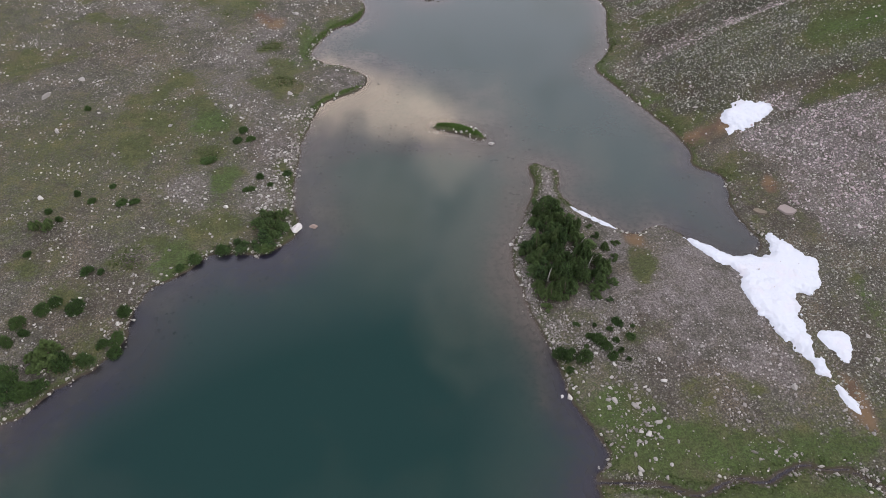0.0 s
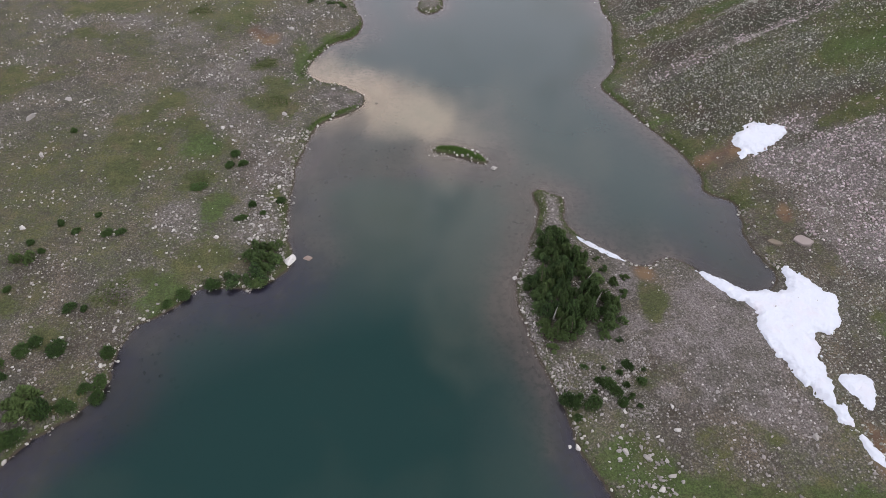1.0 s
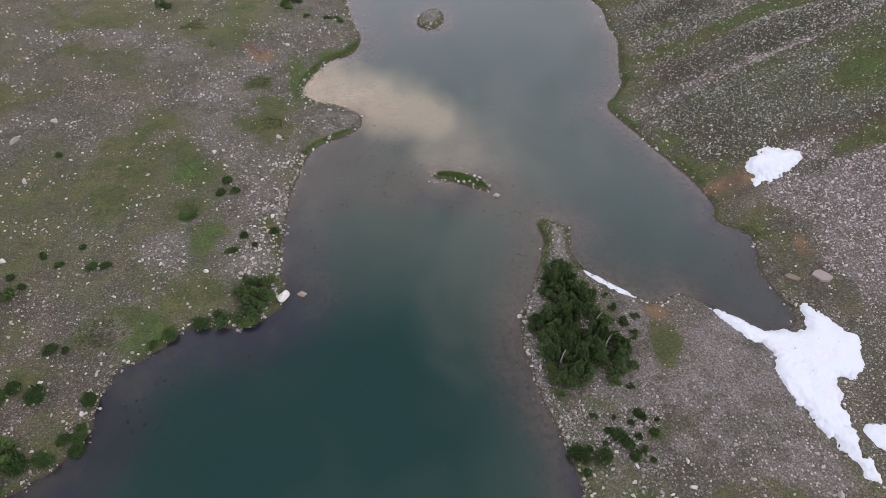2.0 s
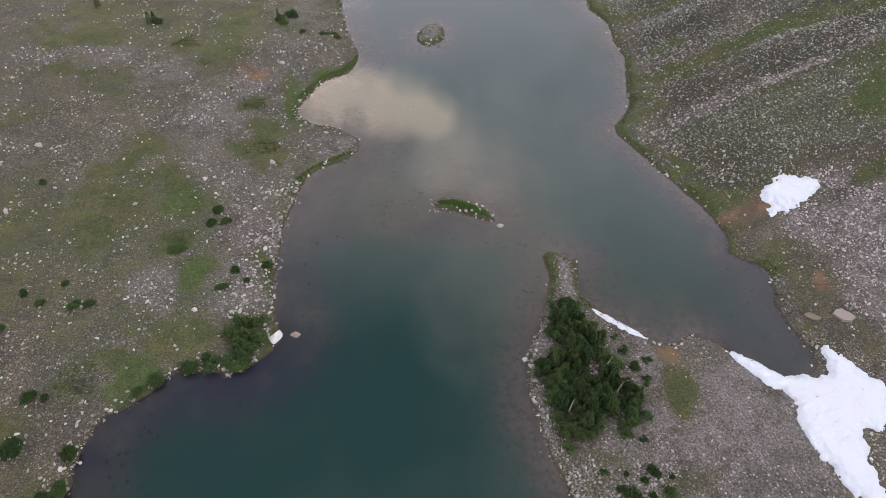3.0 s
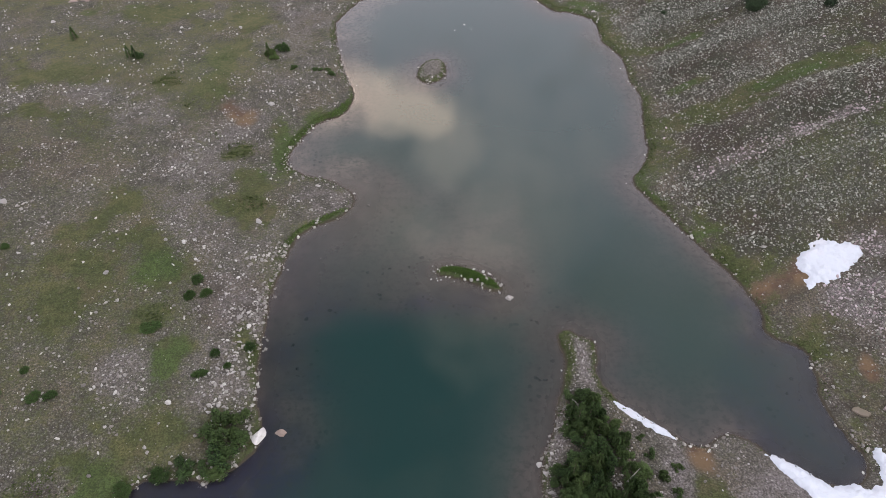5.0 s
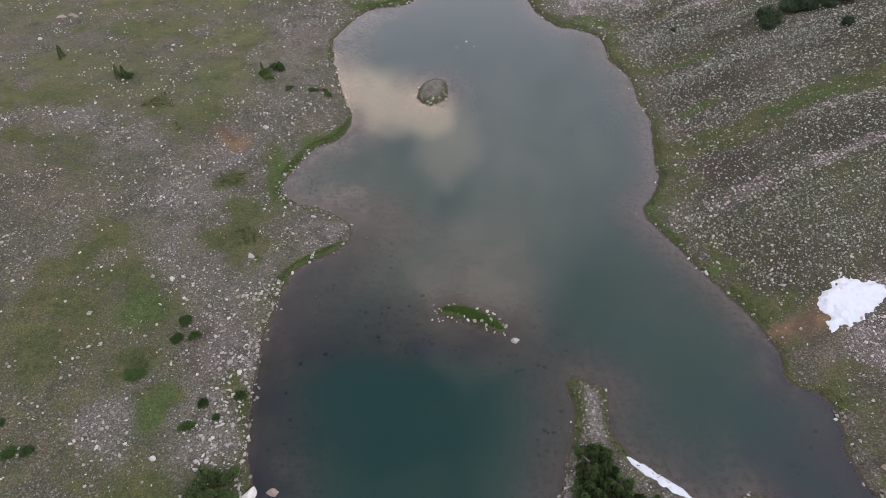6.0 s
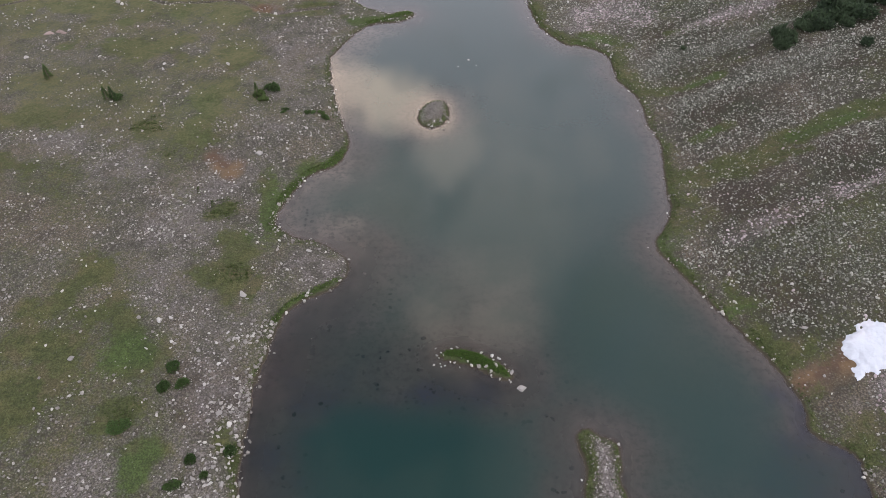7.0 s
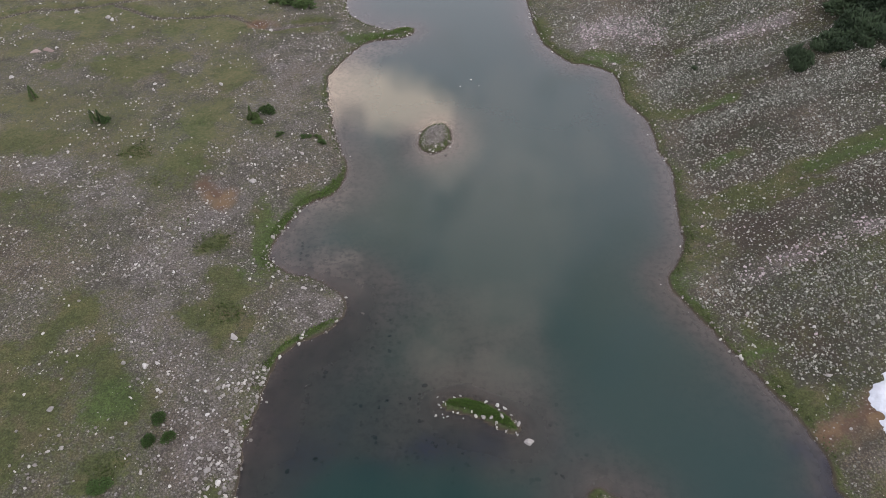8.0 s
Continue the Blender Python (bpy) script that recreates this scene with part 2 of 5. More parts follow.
def water_material():
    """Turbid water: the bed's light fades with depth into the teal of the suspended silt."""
    m = Mat("lake_water")
    depth = m.attr("depth")
    mid, fine = m.noise(0.5, 5, 0.6), m.noise(1.7, 6, 0.65)
    bed = m.mix(m.step(mid, 0.3, 0.7), (0.047, 0.039, 0.037), (0.034, 0.030, 0.029))
    bed = m.mix(m.math("MULTIPLY", m.attr("sand"), m.step(mid, 0.2, 0.6)), bed, (0.116, 0.092, 0.080))
    bed = m.mix(m.math("MULTIPLY", m.attr("silt"), 0.95), bed, (0.0165, 0.0145, 0.0290))
    bed = m.mix(m.math("MULTIPLY", m.attr("shoal"), 0.55), bed, (0.021, 0.022, 0.020))
    bed = m.mix(m.math("MULTIPLY", m.attr("clay"), 0.8), bed, m.mix(m.step(m.noise(0.22, 4), 0.35, 0.65), (0.046, 0.052, 0.043), (0.078, 0.073, 0.060)))
    # sunken stones and weed, dark on the shelf
    cells = m.voronoi(1.5)
    pick = m.nt.nodes.new("ShaderNodeSeparateColor")
    m.put(pick.inputs[0], cells.outputs["Color"])
    lump = m.math("ADD", cells.outputs["Distance"], m.math("MULTIPLY", m.math("SUBTRACT", fine, 0.5, clamp=False), 1.5, clamp=False), clamp=False)
    sunk = m.math("MULTIPLY", m.step(lump, 0.36, 0.16), m.math("MULTIPLY", m.step(pick.outputs[0], 0.50, 0.54), m.step(m.noise(0.35, 3), 0.42, 0.52)))
    bed = m.mix(m.math("MULTIPLY", m.math("MULTIPLY", sunk, m.attr("shoal")), 0.9), bed, (0.006, 0.006, 0.007))
    bed = m.mix(m.math("MULTIPLY", m.step(fine, 0.46, 0.62), m.math("SUBTRACT", 0.65, m.math("MULTIPLY", m.attr("clay"), 0.6))), bed, (0.022, 0.019, 0.019))
    fade = m.math("POWER", 2.718, m.math("MULTIPLY", depth, -CLARITY, clamp=False))
    body = m.node("ShaderNodeBsdfDiffuse", Color=m.mix(fade, (0.0062, 0.0245, 0.0226), bed))
    clear = m.node("ShaderNodeBsdfTransparent")
    thin = m.nt.nodes.new("ShaderNodeMixShader")
    m.put(thin.inputs[0], m.math("MULTIPLY", m.math("POWER", 2.718, m.math("MULTIPLY", depth, -14.0, clamp=False)), 0.5))
    m.put(thin.inputs[1], body.outputs[0]), m.put(thin.inputs[2], clear.outputs[0])
    gloss = m.node("ShaderNodeBsdfGlossy", Roughness=0.04, Color=(1.0, 1.0, 1.0))
    fres = m.node("ShaderNodeFresnel", IOR=1.40)
    top = m.nt.nodes.new("ShaderNodeMixShader")
    m.put(top.inputs[0], fres.outputs[0]), m.put(top.inputs[1], thin.outputs[0]), m.put(top.inputs[2], gloss.outputs[0])
    m.nt.links.new(top.outputs[0], m.out.inputs[0])
    return m.mat


CLARITY = 0.95
GROUND = ground_material()
WATER = water_material()
SNOW = snow_material()
STONE = rock_material("pale_stone", (0.15, 0.136, 0.126), (0.47, 0.452, 0.420))
STONE_EAST = rock_material("talus_stone", (0.105, 0.105, 0.088), (0.43, 0.425, 0.380))
STONE_MORAINE = rock_material("moraine_stone", (0.14, 0.126, 0.119), (0.36, 0.333, 0.322))
STONE_LICHEN = rock_material("lichen_stone", (0.12, 0.130, 0.108), (0.40, 0.420, 0.370))
STONE_ROSE = rock_material("rosy_stone", (0.26, 0.208, 0.216), (0.54, 0.465, 0.485))
STONE_WET = rock_material("drowned_stone", (0.050, 0.046, 0.044), (0.12, 0.10, 0.095))
BOULDER = rock_material("pale_boulder", (0.24, 0.226, 0.215), (0.49, 0.47, 0.452), "object")
STONE_SLAB = rock_material("slab_stone", (0.22, 0.185, 0.175), (0.31, 0.265, 0.255), "object")
BEDROCK = rock_material("bedrock", (0.23, 0.175, 0.160), (0.31, 0.245, 0.23), "object")
NEEDLES = foliage_material("pine_needles", (0.011, 0.022, 0.009), (0.066, 0.114, 0.036), (0.104, 0.140, 0.044))
# pine needles again, darkened to stand in for the dense mats' own shade
SHADED_NEEDLES = foliage_material("shaded_needles", (0.012, 0.022, 0.012), (0.040, 0.064, 0.032), (0.052, 0.076, 0.036))
LEAVES = foliage_material("willow_leaves", (0.015, 0.032, 0.010), (0.054, 0.098, 0.026), (0.066, 0.104, 0.030))
SEDGE = foliage_material("sedge_blades", (0.030, 0.044, 0.012), (0.064, 0.084, 0.024), (0.055, 0.074, 0.022))
BRIGHT_SEDGE = foliage_material("bright_sedge", (0.026, 0.056, 0.010), (0.074, 0.130, 0.024), (0.080, 0.122, 0.026))
BARK = bark_material("pine_bark", (0.07, 0.05, 0.04), (0.18, 0.15, 0.13))
DEADWOOD = bark_material("bleached_wood", (0.15, 0.138, 0.13), (0.33, 0.31, 0.295))


# ---- the lie of the land ----
# the lake's shore, from the near west bank round the far end to the stream's mouth
SHORE_WEST = [(-60, -8), (-44, 20), (-36.6, 29.0), (-35.3, 29.2), (-34.3, 30.8), (-28.8, 36.1), (-29.3, 39.9), (-28.9, 42.7), (-28.1, 43.7), (-25.6, 45.6), (-24.7, 46.9), (-23.6, 47.9), (-20.5, 48.0), (-18.6, 47.6), (-17.2, 48.5), (-15.7, 50.2), (-15.4, 51.7), (-16.8, 55.8), (-17.3, 63.6), (-17.0, 68.4), (-16.2, 73.0), (-15.3, 74.7), (-10.6, 77.7), (-10.4, 79.3), (-11.0, 80.9), (-12.5, 82.4), (-16.5, 83.7), (-18.3, 84.8), (-18.9, 86.0), (-18.2, 89.1)]
SHORE_FAR = [(-17.1, 91.6), (-15.7, 94.0), (-13.7, 94.9), (-12.7, 96.5), (-12.1, 98.6), (-12.4, 100.3), (-14.8, 107.3), (-16.7, 117.1), (-16.4, 118.8), (-13.7, 125.4), (-11.5, 127.4), (-9.5, 128.0), (-7.9, 127.9), (-5.4, 130.0), (-5.8, 131.1), (-7.7, 131.3), (-8.8, 130.5), (-11.3, 131.3), (-15.3, 134.9), (-16.3, 138.6), (-14, 152), (-4, 166), (8, 164), (12, 152)]
SHORE_EAST = [(11.6, 139.0), (11.9, 131.3), (12.6, 126.6), (15.9, 121.1), (18.1, 121.0), (20.2, 119.7), (21.6, 117.9), (21.3, 113.2), (23.3, 109.2), (23.7, 106.3), (23.5, 103.6), (24.4, 99.5), (24.2, 97.1), (23.2, 91.7), (23.1, 87.6), (21.9, 84.9), (20.4, 83.1), (20.2, 81.8), (20.7, 80.3), (26.4, 70.0), (27.7, 66.4), (28.4, 65.1), (28.4, 62.9), (27.9, 61.6), (30.7, 59.6), (31.0, 58.4), (30.9, 56.0), (30.2, 55.1), (30.9, 51.6), (32.0, 49.8)]
SHORE_SPIT = [(31.9, 48.8), (30.8, 47.3), (29.8, 47.0), (28.5, 47.1), (25.6, 48.8), (22.5, 51.5), (21.6, 51.5), (19.7, 50.3), (17.8, 50.9), (13.2, 54.9), (12.4, 56.1), (12.1, 57.4), (12.6, 58.6), (12.8, 60.0), (12.4, 60.9), (11.3, 61.3), (10.4, 62.0), (9.3, 61.5), (9.5, 60.2), (10.0, 58.4), (8.9, 55.5), (8.0, 51.7), (6.8, 49.3), (6.6, 46.8), (6.9, 43.8), (10.0, 32.9), (10.1, 31.3), (12.6, 26.6), (12.6, 25.4), (11.3, 23.8), (11.3, 22.4), (14, 12), (8, -20), (-30, -40)]
ISLET = [(-1.4, 69.2), (-0.7, 69.5), (0.7, 69.5), (2.1, 69.0), (3.4, 68.1), (4.1, 67.5), (4.6, 66.7), (4.0, 66.7), (2.9, 67.3), (1.6, 68.0), (0.2, 68.5), (-0.9, 68.7)]
KNOLL = [(-4.3, 104.0), (-4.0, 106.3), (-2.7, 107.8), (-1.3, 107.9), (-0.4, 106.6), (-0.4, 104.4), (-1.3, 102.6), (-2.6, 102.1), (-3.8, 102.6)]
BROOK = [(10.5, 23.7), (11.1, 23.7), (14.0, 23.5), (16.3, 23.4), (17.8, 22.7), (19.0, 22.5), (21.1, 23.6), (22.3, 23.9), (24.2, 23.4), (25.5, 24.3), (27.7, 25.1), (28.5, 24.4), (30.7, 24.6), (31.7, 23.9), (32.2, 23.2), (36.5, 21.5), (41, 21.8)]

NORTH_BROOK = [(-72, 130), (-65.6, 132.7), (-63.7, 134.0), (-61.1, 135.5), (-57.6, 135.5), (-54.0, 136.0), (-50.7, 137.3), (-47.6, 138.3), (-42, 140)]
NORTH_GULLY = [(-50, 136.5), (-46.7, 134.8), (-42.9, 132.6), (-40.2, 133.0), (-37.3, 132.8), (-33.0, 133.9), (-30.1, 132.4), (-27.8, 130.6), (-25.6, 129.6), (-24.1, 130.4), (-21.8, 131.1), (-17.6, 132.2)]

# turf, rust-stained, pale and brown ground, each an oval: centre and half widths
GRASS_WEST = [(-36, 42, 3.5, 3.0), (-32.5, 37, 2.0, 2.5), (-39.5, 46, 3.0, 2.5), (-36, 67, 4.1, 5.9), (-29, 69, 2.8, 3.6), (-25, 58, 1.6, 4.9), (-24, 51, 3.5, 3.0), (-27, 47, 4.5, 2.8), (-31, 46, 2.2, 2.4), (-22, 81, 2.6, 4.9), (-16, 94, 2.5, 2.6), (-49, 94, 4.2, 2.1), (-52, 85, 3.9, 2.4), (-57, 83, 3.9, 3.9), (-17, 59, 0.7, 2.4), (-52, 103, 6.9, 3.0), (-24, 87, 2.0, 1.7), (-21, 78, 1.5, 1.1), (-30, 103, 2.3, 10.1), (-17, 91, 1.7, 1.7), (-18, 86, 1.2, 2.7), (-35, 78, 2.5, 2.4), (-36, 73, 5.9, 2.2), (-36, 101, 1.9, 1.7)]
GRASS_NORTH = [(-57, 131, 8.2, 2.6), (-33, 129, 4.8, 2.4), (-52, 105, 2.7, 2.4), (-29, 117, 3.7, 2.7), (-28, 69, 2.8, 1.7), (-27, 63, 2.1, 2.4), (-19, 62, 1.3, 1.6), (-11, 128, 4.0, 1.4), (-19, 76, 0.7, 1.9), (-7, 130, 3.0, 1.6), (13, 128, 1.2, 4.7), (20, 121, 3.8, 2.1), (30, 109, 2.3, 1.8), (29, 99, 2.5, 1.5), (43, 98, 4.1, 1.6), (36, 95, 2.9, 1.4), (26, 74, 1.9, 1.5), (29, 68, 1.8, 1.9), (45, 100, 4.1, 1.7), (43, 95, 4.0, 2.0), (25, 87, 3.0, 2.8), (21, 81, 1.6, 2.5)]
GRASS_FAR = [(-19.8, 87, 1.8, 5.0), (-17.2, 91, 2.0, 3.0), (-21, 81, 1.4, 4.0), (-15.4, 94.4, 2.2, 1.4), (-58, 131.5, 9, 3.5), (-40, 131, 9, 3.5), (-47.6, 121.6, 1.5, 0.8), (-52.9, 119.3, 1.3, 0.7), (-47.1, 126.4, 1.4, 0.8), (-42, 120, 8, 3)]
GRASS_SOUTH = [(13.5, 29.8, 2.6, 2.6), (22.5, 25.6, 7, 1.8), (29, 26.2, 6, 1.6), (30, 23.0, 6, 1.2), (18.2, 37.3, 2.4, 1.6), (18.9, 48.4, 0.7, 1.6), (14.5, 29.5, 3.2, 2.6), (19, 27, 6, 1.8), (26, 25.6, 7, 1.4), (22, 23.0, 9, 1.0), (34.5, 55, 1.8, 4.5), (18.5, 37.5, 2.0, 1.3), (22, 31.5, 3.5, 1.0), (24, 119.5, 3.2, 1.7), (54, 86, 6, 5), (18.6, 45.5, 0.9, 3.2), (41, 97.5, 7, 1.5), (51, 103, 6, 2), (25.5, 84.5, 3, 2.4), (28, 92.5, 2.2, 1.6), (52, 90, 6, 3), (32, 68, 2.2, 2.0), (29, 104, 2.6, 1.6), (34, 55.5, 1.8, 5.0), (36.6, 52.0, 1.0, 3.5), (32.4, 60, 1.6, 2.0), (14, 30, 2.5, 1.9), (17, 26, 5.2, 1.5), (22, 25, 4.3, 1.1), (28, 25, 4.3, 1.1), (26, 23, 5.0, 0.9), (19, 46, 1.1, 2.4), (39, 40, 1.5, 2.9), (20, 31, 2.8, 1.1), (13, 23, 1.7, 0.5), (51, 81, 4.0, 5.9), (27, 67, 1.6, 1.5), (27.5, 63, 0.8, 1.4), (1.2, 68.6, 3.8, 1.3), (10.2, 59.5, 0.5, 1.9), (12.4, 59, 0.4, 1.6)]
LUSH = [(13.5, 29.8, 2.6, 2.6), (17, 26.3, 5.5, 1.8), (22.5, 25.6, 6, 1.5), (29, 26.2, 6, 1.4), (20, 22.6, 9, 1.1), (30, 23.2, 5, 0.9), (14.5, 29.5, 2.6, 2.2), (19, 27, 5, 1.4), (24, 25, 7, 1.2), (1.2, 68.6, 3.8, 1.3), (54, 86, 7, 6), (52, 78, 4, 4), (-19.2, 88, 1.6, 4.0), (-15, 94, 2.6, 1.6), (-17, 91.5, 1.6, 1.5), (14, 30, 2.4, 1.8), (17, 26, 5.0, 1.4), (1.5, 68.6, 3.0, 0.8), (-25, 58, 1.4, 4.0), (30.5, 109, 2.3, 1.8), (21, 81.5, 1.4, 1.8), (-26.5, 46.5, 4.0, 2.0), (-28, 69, 2.6, 1.6), (22, 122, 3.5, 1.8), (-32, 104, 2.4, 4.0), (39, 40, 1.5, 2.9), (-10, 128.5, 4.0, 1.5), (-47.6, 121.6, 1.5, 0.8), (-52.9, 119.3, 1.3, 0.7), (-47.1, 126.4, 1.4, 0.8), (-58, 131.5, 6, 2.6), (-36, 128, 5, 2.2), (-44, 134, 8, 1.6), (25, 74, 2.4, 1.6), (28, 100, 2.5, 1.5), (43, 97, 4, 1.6)]
RUST = [(-27.2, 130.8, 2.0, 0.9), (-27.2, 95.8, 1.4, 1.2), (-25.8, 94.3, 1.5, 1.2), (-24.7, 92.9, 1.0, 0.9), (31, 67, 2.2, 1.9), (35.0, 57.0, 0.5, 1.2), (19, 49.3, 0.8, 1.3), (33.8, 30, 0.7, 2.4)]
PALE = [(38.5, 60, 3.5, 5.0), (38, 55, 2.2, 4.0), (37, 64.5, 3.0, 2.2), (-44, 99, 4.5, 3.0), (-37, 94, 3.5, 3.0), (26, 33.5, 3.5, 2.5), (21.5, 36.5, 3.0, 3.0), (23.5, 42, 5, 7), (17, 39, 4, 3.5), (24, 127, 3, 3), (43, 64, 5.5, 5.0), (48, 57, 5, 7), (33, 93, 3, 1.0), (-28.5, 57, 2.5, 3.0), (-24, 75, 5.0, 4.0), (-21, 71, 3.0, 3.0), (7.7, 45, 0.8, 5.0), (8.6, 52, 0.7, 3.0), (15.8, 42.5, 2.6, 2.6), (16.8, 47.5, 1.2, 4.0), (11.2, 57.5, 0.7, 2.6), (-27.2, 130.8, 2.0, 0.8), (-23, 130.6, 1.6, 0.6), (42.5, 58, 4.5, 7.0), (24, 127, 3.5, 3.9), (38, 121, 4.3, 2.9), (-20, 65, 3.0, 6.6), (-28, 91.5, 4.2, 4.0), (-22, 114, 3.6, 9.0), (-28, 84, 4.6, 5.5), (14, 41, 3.1, 2.0), (-13, 79, 3.1, 2.7), (-19, 56, 3.1, 2.3)]
# bands that run down the east hillside: half width and the line along the middle
HILL_TURF = [(1.0, [(24.6, 109.2), (28.8, 108.1), (30.7, 108.4), (33.4, 108.9)]), (1.0, [(27.6, 98.3), (29.9, 99.2), (31.6, 99.8)]), (1.9, [(29.0, 92.6), (31.0, 92.6), (36.8, 94.4), (43.5, 95.8), (49.6, 95.6), (62, 97.0)]), (1.9, [(22.0, 85.4), (24.0, 87.0), (25.7, 85.4)]), (3.0, [(46.2, 77.8), (50.2, 78.6), (56, 80)]), (1.6, [(43, 69.5), (49, 70.6), (56, 72)]), (1.5, [(25.0, 92.0), (29, 90.6), (36, 91.4)]), (1.0, [(25.6, 76.4), (26.4, 74.2), (27.2, 70.6), (28.2, 67.6), (29.3, 65.4)]), (1.7, [(19.2, 123.2), (22.0, 121.6), (24.2, 119.6)]), (0.6, [(29.7, 120.9), (33.2, 120.6)])]
HILL_LUSH = [(0.7, [(29.6, 108.2), (30.7, 108.4), (33.0, 108.9)]), (0.7, [(28.6, 98.7), (30.6, 99.4)]), (1.3, [(46, 78), (50, 79), (56, 80)]), (0.8, [(20.6, 83.0), (21.2, 81.2), (22.8, 79.0)]), (1.0, [(19.2, 122.8), (21.4, 121.4)]), (0.8, [(36.8, 94.2), (43.5, 95.6)])]
HILL_ROSE = [(1.15, [(27.6, 81.6), (30.3, 82.2), (35.0, 83.4), (40.9, 85.0), (44.2, 85.9), (54, 89.5)]), (1.9, [(19.5, 129.6), (23.2, 129.4), (27.5, 125.2)]), (1.0, [(32.6, 121.0), (37.2, 121.3), (43.0, 122.0)])]
HILL_GREY = [(2.4, [(30.6, 78.6), (36.0, 79.0), (43.0, 80.2)]), (2.0, [(37.0, 76.4), (43.0, 74.6), (52, 75)]), (2.6, [(27.0, 114.0), (34, 116.4), (42, 117.5)]), (1.6, [(28.0, 104.6), (36, 106.0), (46, 108.0)]), (3.0, [(26, 127.5), (36, 125.5), (46, 127)])]
HILL_DENSE = [(2.2, [(24.6, 80.4), (28.0, 79.0), (34.0, 79.2)]), (2.0, [(26.6, 77.6), (30.5, 75.4), (36.5, 74.6)]), (1.3, [(29.5, 72.6), (33, 72.8)]), (1.5, [(27.0, 106.0), (31, 105.2), (36, 105.6)])]
SHORE_TURF = [(0.32, [(-16.6, 73.0), (-15.6, 75.0), (-13.2, 76.6), (-11.2, 77.9)]), (0.75, [(-18.4, 89.5), (-16.9, 92.2), (-15.2, 94.3), (-13.4, 95.6), (-12.6, 97.2)]), (0.5, [(-12.0, 127.8), (-9.6, 128.6), (-6.4, 130.5)])]
HILL_BROWN = [(1.1, [(26.0, 84.4), (28.4, 83.8), (31.0, 84.0), (40.4, 86.6), (47, 88.6)]), (1.2, [(26.5, 103.0), (30, 102.4)]), (1.4, [(28.5, 74.6), (31.0, 71.6)]), (1.3, [(22.6, 80.6), (25.0, 78.2), (27.6, 75.6)])]
BANK = [(34.5, 55, 2.4, 5.5), (31.5, 64, 2.2, 3.0), (36.8, 49.5, 1.2, 2.5)]
BROWN = [(17.6, 37.4, 1.8, 1.8), (18.6, 39.6, 0.9, 1.2), (20.0, 33.0, 2.6, 0.9), (28.6, 38.0, 0.6, 3.5), (33.6, 55.5, 1.2, 2.4), (-33, 40, 4, 5), (-38, 49, 4, 4), (35, 55, 3.4, 4.8), (36, 51, 2.4, 3.5), (34, 57, 1.5, 3.8), (36, 38, 2.5, 4), (-26, 95.8, 2.6, 2.0), (18, 38, 2.5, 1.9), (22, 31, 3.3, 1.4), (-46, 85, 4.7, 3.1), (28, 87, 3.9, 2.2), (29, 73, 3.2, 1.9), (-22, 65, 2.6, 2.5)]
# pale sand and dark silt on the lake bed
SAND = [(4.5, 79, 5.0, 6.0), (-2.5, 74.5, 4.0, 4.0), (3.5, 73, 5.0, 3.0), (-15.5, 87, 4.0, 4.0), (-13.5, 92, 3.0, 2.0), (-12, 82.5, 3.0, 1.6), (-12, 120, 4, 6)]
CLAY = [(4.0, 79.5, 5.5, 6.5), (-2.5, 74.5, 4.5, 5.0), (4.0, 73, 5.5, 3.5)]
SHOALS = [(5, 64, 8, 6), (8.5, 57, 4, 6), (-9, 76, 4, 4), (1.5, 68.3, 3.6, 1.6), (-9, 64, 7, 11), (-14, 60, 3, 9), (-8, 60, 6, 6), (-24, 38, 6, 8), (29, 52, 4, 6), (-13, 80, 3, 3), (-14, 90, 4, 4)]
SILT = [(-21, 42, 5, 5), (-26, 33, 12, 13), (-14, 47, 8, 5), (-8, 60, 6, 5), (11, 25, 4, 8), (28.8, 54, 4.2, 8.0), (26.2, 57, 2.8, 3.5), (0, 65, 4, 1.5)]


def rounded(points, closed=True, times=2):
    """Corner cutting: a smooth line along the points."""
    p = np.array(points, float)
    for _ in range(times):
        q = np.roll(p, -1, 0) if closed else p[1:]
        p0 = p if closed else p[:-1]
        cut = np.empty((2 * len(p0), 2))
        cut[0::2], cut[1::2] = 0.78 * p0 + 0.22 * q, 0.22 * p0 + 0.78 * q
        p = cut if closed else np.vstack([p[:1], cut, p[-1:]])
    return p


def line_distance(x, y, line, closed=True):
    a = np.asarray(line)
    b = np.roll(a, -1, 0)
    if not closed:
        a, b = a[:-1], b[:-1]
    best = np.full(x.shape, 1e9)
    for (ax, ay), (bx, by) in zip(a, b):
        dx, dy = bx - ax, by - ay
        s = np.clip(((x - ax) * dx + (y - ay) * dy) / (dx * dx + dy * dy + 1e-12), 0, 1)
        best = np.minimum(best, (x - ax - s * dx) ** 2 + (y - ay - s * dy) ** 2)
    return np.sqrt(best)


def inside(x, y, line):
    a = np.asarray(line)
    b = np.roll(a, -1, 0)
    odd = np.zeros(x.shape, bool)
    for (ax, ay), (bx, by) in zip(a, b):
        if ay != by:
            odd ^= ((ay > y) != (by > y)) & (x < (bx - ax) * (y - ay) / (by - ay) + ax)
    return odd


def signed(x, y, line):
    """Distance to a closed line, positive inside it."""
    d = line_distance(x, y, line)
    return np.where(inside(x, y, line), d, -d)


def hashed(ix, iy, seed):
    v = np.sin(ix * 127.1 + iy * 311.7 + seed * 74.7) * 43758.5453
    return v - np.floor(v)


